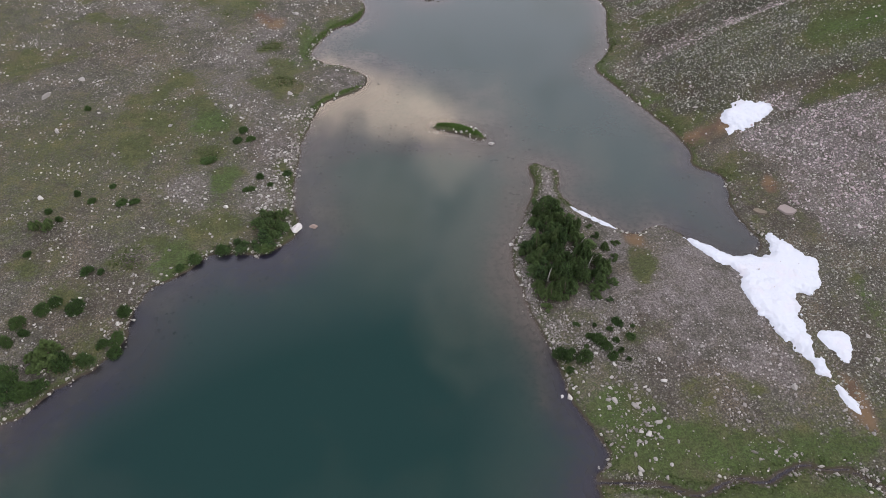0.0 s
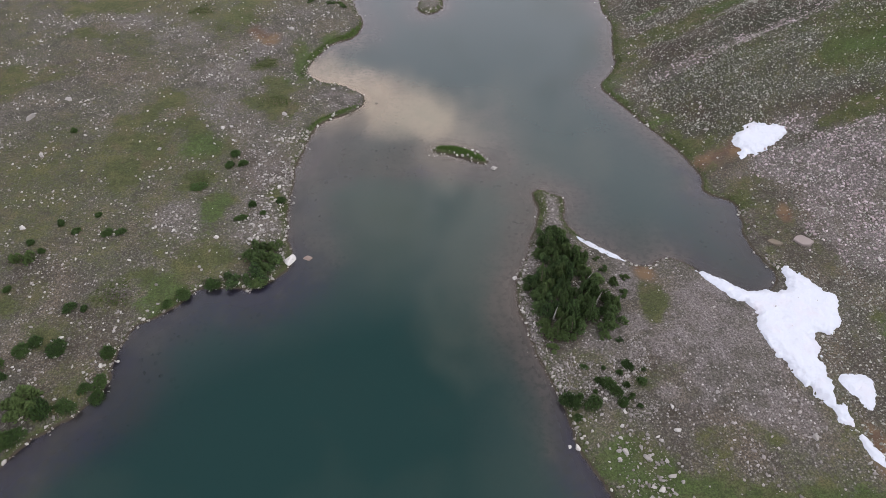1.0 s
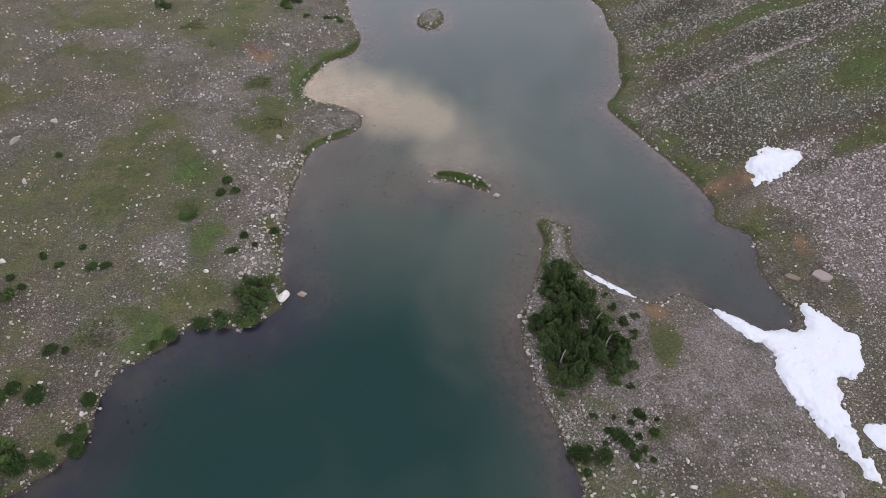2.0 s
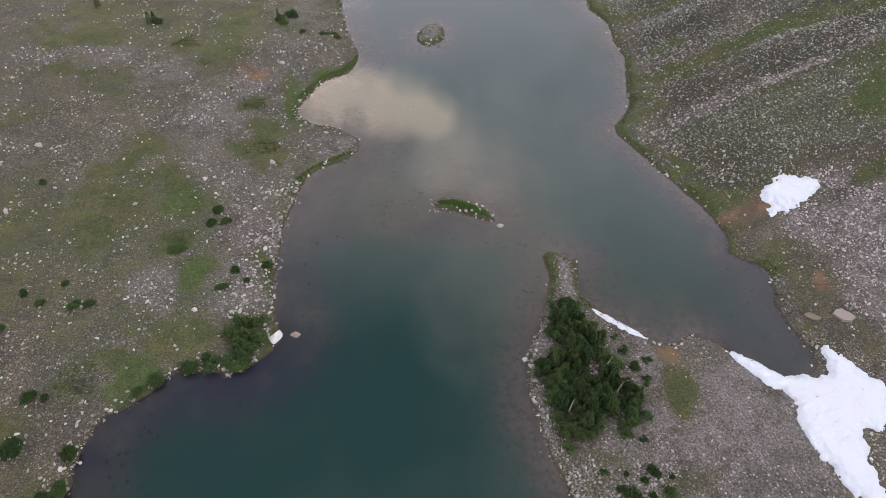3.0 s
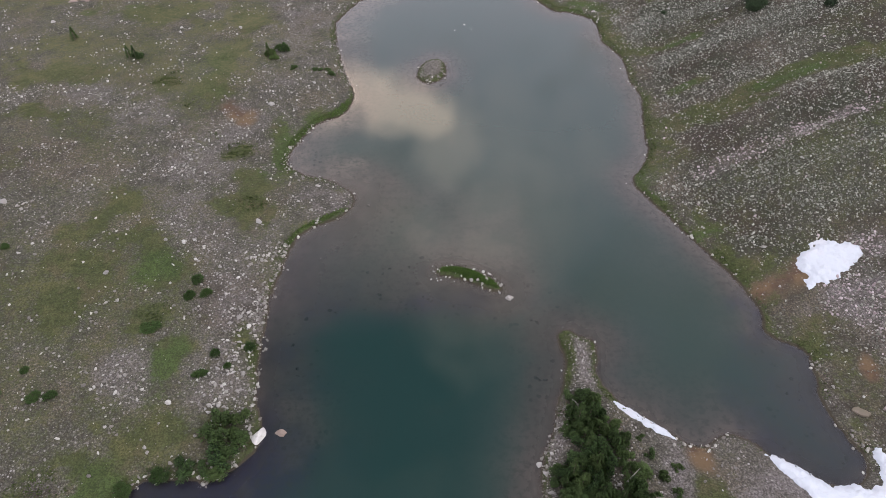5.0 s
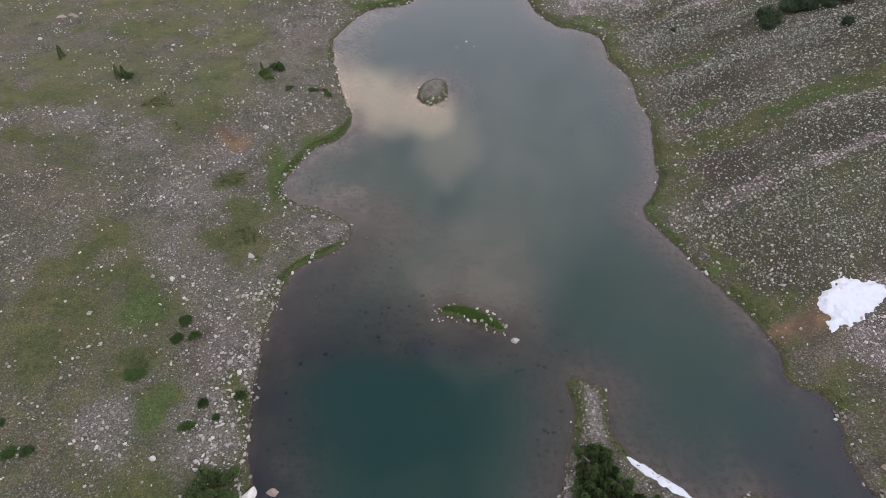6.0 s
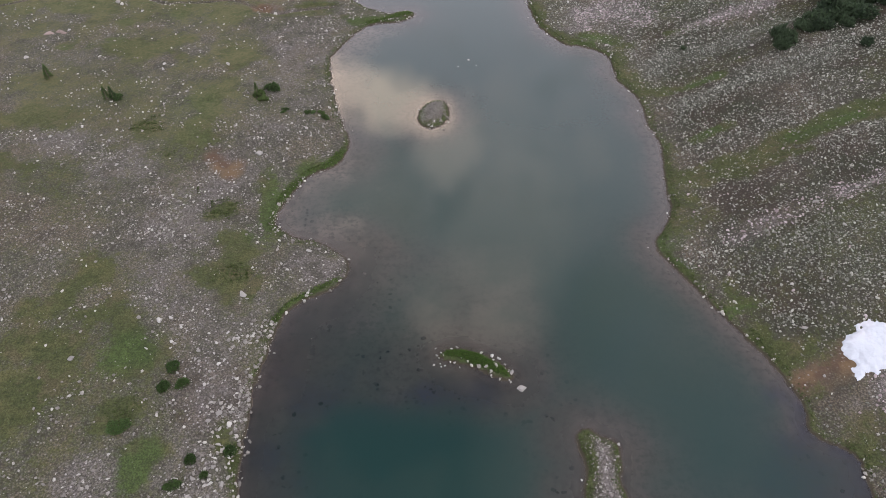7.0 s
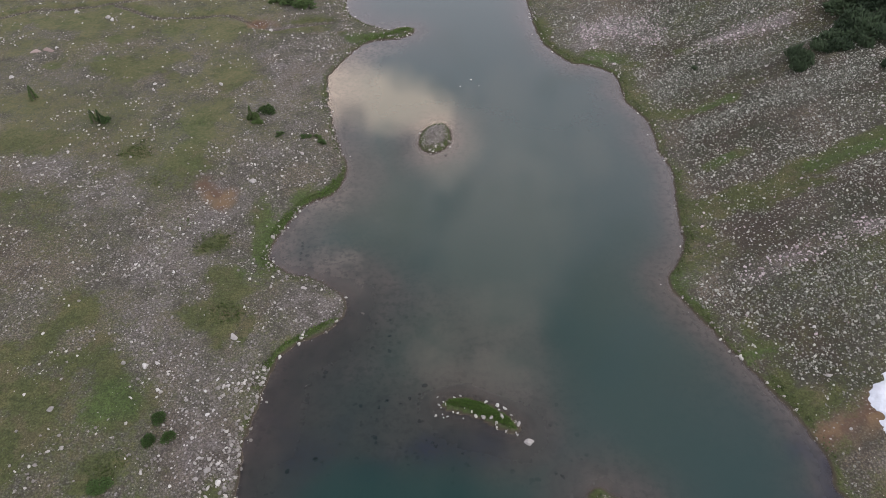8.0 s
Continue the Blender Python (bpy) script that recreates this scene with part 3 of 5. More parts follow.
def value_noise(x, y, seed=0):
    ix, iy = np.floor(x), np.floor(y)
    fx, fy = x - ix, y - iy
    fx, fy = fx * fx * (3 - 2 * fx), fy * fy * (3 - 2 * fy)
    a, b = hashed(ix, iy, seed), hashed(ix + 1, iy, seed)
    c, d = hashed(ix, iy + 1, seed), hashed(ix + 1, iy + 1, seed)
    return (a * (1 - fx) + b * fx) * (1 - fy) + (c * (1 - fx) + d * fx) * fy - 0.5


def layers(x, y, size, seed=0, octaves=4):
    total, gain = np.zeros(x.shape), 1.0
    for k in range(octaves):
        total += gain * value_noise(x / size * 2 ** k + 17.3 * k, y / size * 2 ** k - 9.1 * k, seed + k)
        gain *= 0.5
    return total


LAKE = rounded(SHORE_WEST + SHORE_FAR + SHORE_EAST + SHORE_SPIT)
ISLET_LINE, KNOLL_LINE, BROOK_LINE = rounded(ISLET), rounded(KNOLL), rounded(BROOK, False)

THICKET = rounded([(8.8, 54.9), (10.1, 55.6), (11.5, 55.1), (12.0, 54.3), (12.2, 53.0), (13.1, 51.9), (13.8, 50.6), (14.2, 49.0), (14.2, 47.1), (14.8, 45.9), (15.6, 45.0), (15.5, 43.6), (14.4, 43.0), (12.8, 42.5), (11.5, 40.3), (10.0, 39.6), (8.3, 40.0), (8.1, 41.7), (8.3, 44.5), (7.6, 46.2), (7.2, 47.2), (8.1, 48.3), (8.8, 49.4), (8.9, 51.1), (8.5, 52.8)])


def steps(lo, hi, step, reach):
    """Even steps from lo to hi, then ever longer ones out to the horizon."""
    core = list(np.arange(lo, hi + step / 2, step))
    far, gap = [], step
    while sum(far) < reach:
        gap *= 1.22
        far.append(gap)
    out = np.cumsum(far)
    return np.array(list(lo - out[::-1]) + core + list(core[-1] + out))


GX, GY = steps(-72, 72, 0.34, 2600), steps(12, 148, 0.34, 2600)
XX, YY = np.meshgrid(GX, GY)


def survey():
    x, y = XX, YY
    d = -signed(x, y, LAKE)
    d = np.maximum(d, signed(x, y, ISLET_LINE) + 0.12)
    d = np.maximum(d, signed(x, y, KNOLL_LINE))
    near_brook = line_distance(x, y, BROOK_LINE, False)
    rough = np.where((np.abs(x - 1) < 6) & (np.abs(y - 68) < 4), 0.3, 1.0)
    d = d + rough * 0.35 * layers(x, y, 1.6, 3, 3) + 0.10 * layers(x, y, 0.5, 9, 2)
    d = np.minimum(d, near_brook - 0.17 - 0.08 * layers(x, y, 1.2, 10, 2))
    land = np.maximum(d, 0)
    z = 0.24 * (1 - np.exp(-land / 0.30)) + 0.55 * (1 - np.exp(-land / 9.0))
    # west meadow
    west = np.clip((-8 - x) / 8, 0, 1)
    z += west * (0.5 * (1 - np.exp(-land / 14.0)) + 0.30 * layers(x, y, 14.0, 5) * np.clip(land / 6, 0, 1))
    # east hillside, with ribs and gullies running down it
    foot = np.interp(y, [20, 45, 55, 65, 75, 84, 100, 120, 140, 160], [40, 37.5, 34, 30, 26.5, 23, 27, 24, 16, 12])
    slope = np.interp(y, [20, 52, 66], [0.14, 0.16, 0.30])
    up = x - foot
    rise = slope * np.log1p(np.exp(np.clip(up / 1.5, -40, 40))) * 1.5
    rise = np.where(up > 50, slope * up, rise)
    ribs = layers(y - 0.26 * x, x * 0.2, 8.0, 31, 3)
    rise += (2.6 * ribs + 0.9 * layers(y - 0.26 * x, x * 0.3, 3.0, 35, 3)) * np.clip(up / 10, 0, 1)
    z += 140 * np.tanh(rise / 140) * np.clip(land / 2.0, 0, 1)
    # the moraine hump between lake and snow, and the knoll island
    z += 1.35 * np.exp(-((x - 20.5) / 6.0) ** 2 - ((y - 41) / 7.0) ** 2) * np.clip(land / 3.0, 0, 1)
    z += 0.5 * np.exp(-((x - 11.5) / 3.0) ** 2 - ((y - 47) / 7.0) ** 2) * np.clip(land / 2.0, 0, 1)
    z += 0.55 * np.clip(signed(x, y, KNOLL_LINE) / 2.0, 0, 1)
    z += 0.22 * np.clip((signed(x, y, ISLET_LINE) + 0.15) / 0.35, 0, 1)
    z += np.clip(land / 1.2, 0, 1) * (0.10 * layers(x, y, 2.4, 12) + 0.05 * layers(x, y, 0.8, 15, 2))
    gully = np.minimum(line_distance(x, y, rounded(NORTH_BROOK, False), False), line_distance(x, y, rounded(NORTH_GULLY, False), False))
    z -= 0.45 * np.exp(-(gully / 0.55) ** 2) * np.clip(land / 1.0, 0, 1)
    # wide country round about
    far = np.clip((np.hypot(x, y - 75) - 110) / 400, 0, 1)
    z += far * (70 + 90 * layers(x, y, 420, 50, 5)) * np.clip(land / 20, 0, 1)
    # lake bed: a shelf, then basins; a bar of shallows joins islet and west shore
    e = np.maximum(-d, 0)
    bar = 0.72 * np.clip((y - 60.5 - 1.5 * layers(x, y, 6.0, 26)) / 4, 0, 1) * np.clip((92 - y) / 10, 0, 1) * np.clip((13 - x) / 6, 0, 1)
    deep = (0.11 * e + 0.022 * e * e) * (1 - bar) + 0.05 * (1 - np.exp(-e / 0.3))
    shelf = np.clip((-4 - x) / 5, 0, 1) * np.clip((7.5 - e) / 3.5, 0, 1) + np.clip((y - 61) / 4, 0, 1) * np.clip((88 - y) / 8, 0, 1) * np.clip((12 - x) / 5, 0, 1) + np.exp(-((x - 23) / 9.0) ** 4 - ((y - 52) / 8.0) ** 4)
    deep = deep * (1 - 0.4 * np.clip((-4 - x) / 5, 0, 1) * np.exp(-(np.maximum(y - 63, 0) / 12.0) ** 2))
    deep = deep + 1.6 * np.clip((e - 1.8 + 1.6 * layers(x, y, 5.0, 24)) / 3.6, 0, 1) * (1 - np.clip(shelf, 0, 1))
    skirt = np.clip(line_distance(x, y, ISLET_LINE) / 1.5, 0, 1)
    deep = deep * (0.25 + 0.75 * skirt ** 2)
    deep = 6.5 * np.tanh(deep / 6.5)
    deep *= 1 + 0.5 * layers(x, y, 7.0, 22)
    brook = near_brook < 1.2
    deep = np.where(brook & (x > 12.2), np.minimum(deep, 0.12), deep)
    z = np.where(d > 0, z, -deep)
    return d, z


DIST, HEIGHT = survey()


def sample(table, x, y):
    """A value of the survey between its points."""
    i = np.clip(np.searchsorted(GX, x) - 1, 0, len(GX) - 2)
    j = np.clip(np.searchsorted(GY, y) - 1, 0, len(GY) - 2)
    u, v = (x - GX[i]) / (GX[i + 1] - GX[i]), (y - GY[j]) / (GY[j + 1] - GY[j])
    return (table[j, i] * (1 - u) + table[j, i + 1] * u) * (1 - v) + (table[j + 1, i] * (1 - u) + table[j + 1, i + 1] * u) * v


def ground_at(x, y):
    return float(sample(HEIGHT, np.array([float(x)]), np.array([float(y)]))[0])


def ovals(x, y, rows, seed, ragged=1.1):
    """How far each place lies in any of the ovals, with ragged edges: 1 within, 0 outside."""
    wob = ragged * layers(x, y, 2.6, seed, 4)
    best = np.zeros(x.shape)
    for cx, cy, rx, ry in rows:
        lean = 0.26 if cx > 20 and cy > 64 else 0.0
        rx, ry = (rx * 1.5, ry * 0.8) if lean else (rx, ry)
        r = np.sqrt(((x - cx) / (rx * 1.15)) ** 2 + ((y - cy - lean * (x - cx)) / (ry * 1.15)) ** 2) + wob
        best = np.maximum(best, np.clip((1.35 - r) / 0.85, 0, 1))
    return best


def strips(x, y, rows, seed, ragged=0.9):
    """As ovals(), for bands along lines."""
    wob = ragged * layers(x, y - 0.26 * x, 2.2, seed, 4)
    best = np.zeros(x.shape)
    for half, line in rows:
        best = np.maximum(best, np.clip((1.4 - line_distance(x, y, rounded(line, False), False) / half - wob) / 0.9, 0, 1))
    return best


def cover():
    x, y = XX, YY
    east = np.clip((x - 14) / 8, 0, 1)
    grass = ovals(x, y, GRASS_WEST + GRASS_NORTH + GRASS_SOUTH + GRASS_FAR, 41)
    streak = strips(x, y, HILL_TURF, 141)
    grass = np.maximum(grass * np.where((x > 20) & (y > 74), 0.25, 1.0), np.maximum(streak, strips(x, y, SHORE_TURF, 151)))
    green = grass.copy()
    band = layers(y - 0.26 * x, x * 0.22, 6.0, 63, 4)
    hill = np.clip((x - 22) / 6, 0, 1) * np.clip((y - 60) / 8, 0, 1)
    drift = np.clip(0.42 + 1.1 * layers(x, y, 11.0, 61), 0, 1) * 0.75
    drift = np.clip(drift + 0.12 + 0.10 * (x < -8), 0, 1) * (1 - hill) + hill * np.clip(0.48 + 1.7 * band, 0, 0.9)
    rim = np.clip((x - 13) / 3, 0, 1) * np.clip((y - 36) / 4, 0, 1) * np.clip((33 - x) / 2, 0, 1) * np.clip((56 - y) / 2, 0, 1)
    fringe = (1 - 0.85 * rim) * np.clip(1.2 - DIST / 0.9, 0, 1) * np.clip(0.75 + 1.0 * layers(x, y, 5.0, 66), 0, 1)
    strip = np.clip(1.35 - DIST / 2.1 + 1.2 * layers(x, y, 4.0, 69), 0, 1) * np.clip((x - 12) / 3, 0, 1) * np.clip((y - 60) / 4, 0, 1)
    grass = np.maximum(grass, strip * 0.85)
    grass = np.clip(np.maximum(np.maximum(grass, 0.12 + drift * (0.56 - 0.35 * rim)), fringe), 0, 1)
    pale, rust, brown = ovals(x, y, PALE, 43), ovals(x, y, RUST, 45), ovals(x, y, BROWN, 47)
    pale = np.maximum(pale * np.where((x > 20) & (y > 76), 0.15, 1.0), strips(x, y, HILL_ROSE, 143) * np.where(y > 100, 1.0, np.clip(0.62 + 0.9 * layers(x, y, 3.0, 144), 0.15, 0.9)))
    brown = np.maximum(brown, strips(x, y, HILL_BROWN, 145))
    pale = np.maximum(pale, 0.25 * rim * np.clip(0.8 + 0.8 * layers(x, y, 4.0, 146), 0, 1))
    pale = pale * np.where(x < -8, 0.72, 1.0)
    # browner, less pale ground inside the thicket's outline
    thicket_floor = np.clip((signed(x, y, THICKET) + 0.1) / 0.5, 0, 1)
    brown, pale = np.maximum(brown, thicket_floor), pale * (1 - thicket_floor)
    brown = np.maximum(brown, np.clip(1.5 - line_distance(x, y, BROOK_LINE, False) / 0.4, 0, 0.9) * (x > 11.5))
    gully = np.minimum(line_distance(x, y, rounded(NORTH_BROOK, False), False), line_distance(x, y, rounded(NORTH_GULLY, False), False))
    grass = np.maximum(grass, np.clip(1.3 - gully / 2.2 + 0.8 * layers(x, y, 3.0, 64), 0, 1))
    brown = np.maximum(brown, np.clip(1.6 - gully / 0.35, 0, 1))
    brown = np.where(DIST < 0, ovals(x, y, SILT, 48), brown)
    sand = np.maximum(np.where((x > -9) & (y < 90), 0.25, 0.75) * ovals(x, y, SAND, 46, 1.5), np.clip(1.1 + DIST / np.where(x < -4, 0.9, 1.6), 0, 1) * np.where((x < 16) & (x > -4), 0.3, 0.4)) * (1 - brown)
    pale = np.where(DIST < 0, sand, pale * (1 - 0.75 * green))
    brown = np.maximum(brown, (DIST > 0) * hill * np.clip(0.45 + 1.2 * layers(x, y, 7.0, 68), 0, 1) * (1 - pale) * (1 - green))
    straw = np.clip((y - 94) / 12, 0, 1) * np.clip((-18 - x) / 10, 0, 1) * np.clip(0.75 + 0.9 * layers(x, y, 9.0, 75), 0, 1) * (DIST > 0)
    grass = np.maximum(grass, straw * np.clip(0.62 + 1.2 * layers(x, y, 5.0, 76), 0.2, 1))
    grass = grass * (1 - np.clip(1.4 - gully / 0.4, 0, 1))
    grass = grass * (1 - 0.6 * pale) * (1 - 0.85 * rust) * (1 - 0.5 * brown)
    isle = np.clip((signed(x, y, ISLET_LINE) + 0.25) / 0.3, 0, 1)
    lush = ovals(x, y, LUSH, 49) * np.where((x > 20) & (y > 74), 0.3, 1.0) + strips(x, y, HILL_LUSH, 147) + strips(x, y, SHORE_TURF, 151) + 0.5 * fringe + isle
    grass = np.maximum(grass, isle)
    stony = np.clip(0.55 + 0.8 * layers(x, y, 6.0, 71) + 0.35 * east + 0.4 * pale - 0.6 * grass, 0, 1)
    stony = stony * (1 - 0.9 * ovals(x, y, BANK, 92)) * (1 - 0.7 * rim)
    talus = hill * np.clip(0.9 + 0.7 * layers(x, y, 8.0, 77), 0, 1) * (1 - 0.6 * rust) * (1 - 0.75 * pale)
    grey = strips(x, y, HILL_GREY, 149) * hill
    return grass, pale, rust, brown, np.clip(lush, 0, 1), stony, talus, straw, grey


TURF, PALE_AT, RUST_AT, BROWN_AT, LUSH_AT, STONY, TALUS, STRAW, GREY_AT = cover()


def sheet(name, xs, ys, zz, keep=None):
    """A mesh over a grid of places, with the faces for which keep is true."""
    nx, ny = len(xs), len(ys)
    xx, yy = np.meshgrid(xs, ys)
    co = np.stack([xx, yy, zz], -1).reshape(-1, 3)
    idx = np.arange(nx * ny).reshape(ny, nx)
    quads = np.stack([idx[:-1, :-1], idx[:-1, 1:], idx[1:, 1:], idx[1:, :-1]], -1).reshape(-1, 4)
    used = np.arange(nx * ny)
    if keep is not None:
        k = keep.reshape(-1)
        quads = quads[k[quads].any(1)]
        used, inv = np.unique(quads, return_inverse=True)
        co, quads = co[used], inv.reshape(-1, 4)
    me = bpy.data.meshes.new(name)
    me.vertices.add(len(co))
    me.vertices.foreach_set("co", co.astype(np.float32).ravel())
    me.loops.add(quads.size)
    me.loops.foreach_set("vertex_index", quads.astype(np.int32).ravel())
    me.polygons.add(len(quads))
    me.polygons.foreach_set("loop_start", (np.arange(len(quads)) * 4).astype(np.int32))
    me.polygons.foreach_set("use_smooth", np.ones(len(quads), bool))
    me.update(calc_edges=True)
    return me, used


def layer(me, name, values):
    a = me.attributes.new(name, "FLOAT", "POINT")
    a.data.foreach_set("value", np.asarray(values, np.float32).ravel())


def build_ground():
    me, _ = sheet("ground", GX, GY, HEIGHT)
    for name, t in (("grass", TURF), ("pale", PALE_AT), ("rust", RUST_AT), ("brown", BROWN_AT), ("lush", LUSH_AT), ("stony", STONY), ("talus", TALUS), ("straw", STRAW), ("grey", GREY_AT)):
        layer(me, name, t)
    me.materials.append(GROUND)
    return tagged(new("ground", me), "stony alpine ground with patches of turf and bare gravel", "ground", kind="structure")


def build_water():
    zz = np.zeros(HEIGHT.shape)
    in_lake = (HEIGHT < 0.02) & (XX > -200) & (XX < 200) & (YY > -100) & (YY < 250)
    me, used = sheet("water", GX, GY, zz, in_lake)
    brook = np.clip(1.6 - line_distance(XX, YY, BROOK_LINE, False), 0, 1) * (XX > 11.5)
    shoal = ovals(XX, YY, SHOALS, 52)
    clay = np.max([np.exp(-((XX - a) / c) ** 2 - ((YY - b) / d) ** 2) for a, b, c, d in CLAY], 0)
    for name, t in (("depth", np.maximum(-HEIGHT, 0)), ("sand", PALE_AT), ("silt", np.maximum(BROWN_AT, brook)), ("shoal", shoal), ("clay", clay)):
        layer(me, name, t.reshape(-1)[used])
    me.materials.append(WATER)
    return tagged(new("water", me), "calm teal mountain lake mirroring the evening clouds", "lake", kind="structure")


build_ground()
build_water()


# ---- snow ----
def snow_patch(outline, thick, label):
    """Old snow lying on the ground, thinning out to a ragged edge."""
    line = rounded(outline)
    lo, hi = line.min(0) - 1.0, line.max(0) + 1.0
    xs, ys = np.arange(lo[0], hi[0], 0.12), np.arange(lo[1], hi[1], 0.12)
    xx, yy = np.meshgrid(xs, ys)
    d = signed(xx, yy, line) + (0.55 if len(outline) > 9 else 0.22) * (layers(xx, yy, 1.0, 81, 4) + 0.8 * layers(xx, yy, 0.35, 83, 2)) + (0.05 if len(outline) > 9 else 0.14)
    g = np.maximum(sample(HEIGHT, xx, yy), -0.05)
    top = g - 0.25 + (thick + 0.25) * np.sqrt(np.clip((d + 0.18) / 1.1, 0, 1)) + 0.16 * layers(xx, yy, 1.3, 85, 4)
    me, _ = sheet("snow_patch", xs, ys, top, d > -0.2)
    me.materials.append(SNOW)
    bm = bmesh.new()
    bm.from_mesh(me)
    rim = [e for e in bm.edges if e.is_boundary]
    low = bmesh.ops.extrude_edge_only(bm, edges=rim)
    for v in [v for v in low["geom"] if isinstance(v, bmesh.types.BMVert)]:
        v.co.z -= 0.4
    bm.to_mesh(me)
    bm.free()
    return tagged(new("snow_patch", me), label, "snow", "snow patches")


SNOWFIELD = [(23.7, 50.0), (24.8, 49.8), (25.8, 49.1), (26.9, 48.1), (28.0, 47.5), (29.2, 47.0), (31.0, 46.7), (32.0, 47.5), (32.6, 48.6), (32.7, 50.0), (33.4, 49.2), (34.2, 48.3), (34.9, 47.0), (35.8, 45.9), (35.6, 43.8), (34.7, 41.9), (32.7, 41.7), (32.2, 40.7), (31.7, 35.0), (32.6, 33.8), (32.1, 32.3), (31.2, 33.5), (28.4, 39.1), (27.8, 42.1), (28.2, 43.9), (27.7, 45.1), (26.9, 45.8), (26.0, 46.8), (25.4, 47.8), (24.5, 48.8)]
snow_patch(SNOWFIELD, 0.45, "large white old snowfield lying at the lake's edge")
snow_patch([(32.8, 37.3), (34.6, 37.2), (35.5, 36.5), (34.9, 34.6), (34.1, 33.8), (33.7, 35.0), (32.9, 36.0)], 0.35, "small white snow patch beside the larger snowfield")
snow_patch([(32.4, 31.7), (32.8, 31.3), (33.5, 29.0), (33.0, 29.3), (32.5, 30.3)], 0.3, "thin strip of dirty white old snow on gravel")
snow_patch([(32.9, 69.2), (33.4, 69.6), (34.1, 70.1), (34.8, 70.5), (35.9, 70.7), (36.5, 70.7), (37.2, 70.3), (38.4, 70.2), (38.9, 69.7), (38.9, 68.9), (38.4, 68.3), (37.0, 67.4), (35.5, 66.7), (34.0, 65.9), (33.1, 65.7), (33.0, 66.2), (33.4, 67.4), (32.9, 67.9), (32.8, 68.5)], 0.4, "white heart-shaped snow patch on the rubble slope")
snow_patch([(13.0, 54.8), (15.2, 53.2), (16.8, 51.9), (17.9, 50.8), (17.6, 50.7), (16.3, 51.5), (14.8, 52.6), (13.2, 54.1)], 0.22, "narrow white snow strip along the spit's shore")


# ---- loose stones ----


def ico_base():
    t = (1 + 5 ** 0.5) / 2
    v = np.array([(-1, t, 0), (1, t, 0), (-1, -t, 0), (1, -t, 0), (0, -1, t), (0, 1, t), (0, -1, -t), (0, 1, -t), (t, 0, -1), (t, 0, 1), (-t, 0, -1), (-t, 0, 1)], float)
    f = np.array([(0, 11, 5), (0, 5, 1), (0, 1, 7), (0, 7, 10), (0, 10, 11), (1, 5, 9), (5, 11, 4), (11, 10, 2), (10, 7, 6), (7, 1, 8), (3, 9, 4), (3, 4, 2), (3, 2, 6), (3, 6, 8), (3, 8, 9), (4, 9, 5), (2, 4, 11), (6, 2, 10), (8, 6, 7), (9, 8, 1)])
    return v / np.linalg.norm(v[0]), f


def turns(rng, n):
    """Random turns, as n matrices."""
    q = rng.normal(size=(n, 4))
    w, x, y, z = (q / np.linalg.norm(q, axis=1, keepdims=True)).T
    return np.stack([1 - 2 * (y * y + z * z), 2 * (x * y - z * w), 2 * (x * z + y * w), 2 * (x * y + z * w), 1 - 2 * (x * x + z * z), 2 * (y * z - x * w), 2 * (x * z - y * w), 2 * (y * z + x * w), 1 - 2 * (x * x + y * y)], -1).reshape(n, 3, 3)


def mesh_of(name, co, tris, material, smooth=False):
    me = bpy.data.meshes.new(name)
    me.vertices.add(len(co))
    me.vertices.foreach_set("co", np.asarray(co, np.float32).ravel())
    me.loops.add(tris.size)
    me.loops.foreach_set("vertex_index", tris.astype(np.int32).ravel())
    me.polygons.add(len(tris))
    me.polygons.foreach_set("loop_start", (np.arange(len(tris)) * tris.shape[1]).astype(np.int32))
    if smooth:
        me.polygons.foreach_set("use_smooth", np.ones(len(tris), bool))
    me.update(calc_edges=True)
    me.materials.append(material)
    return me


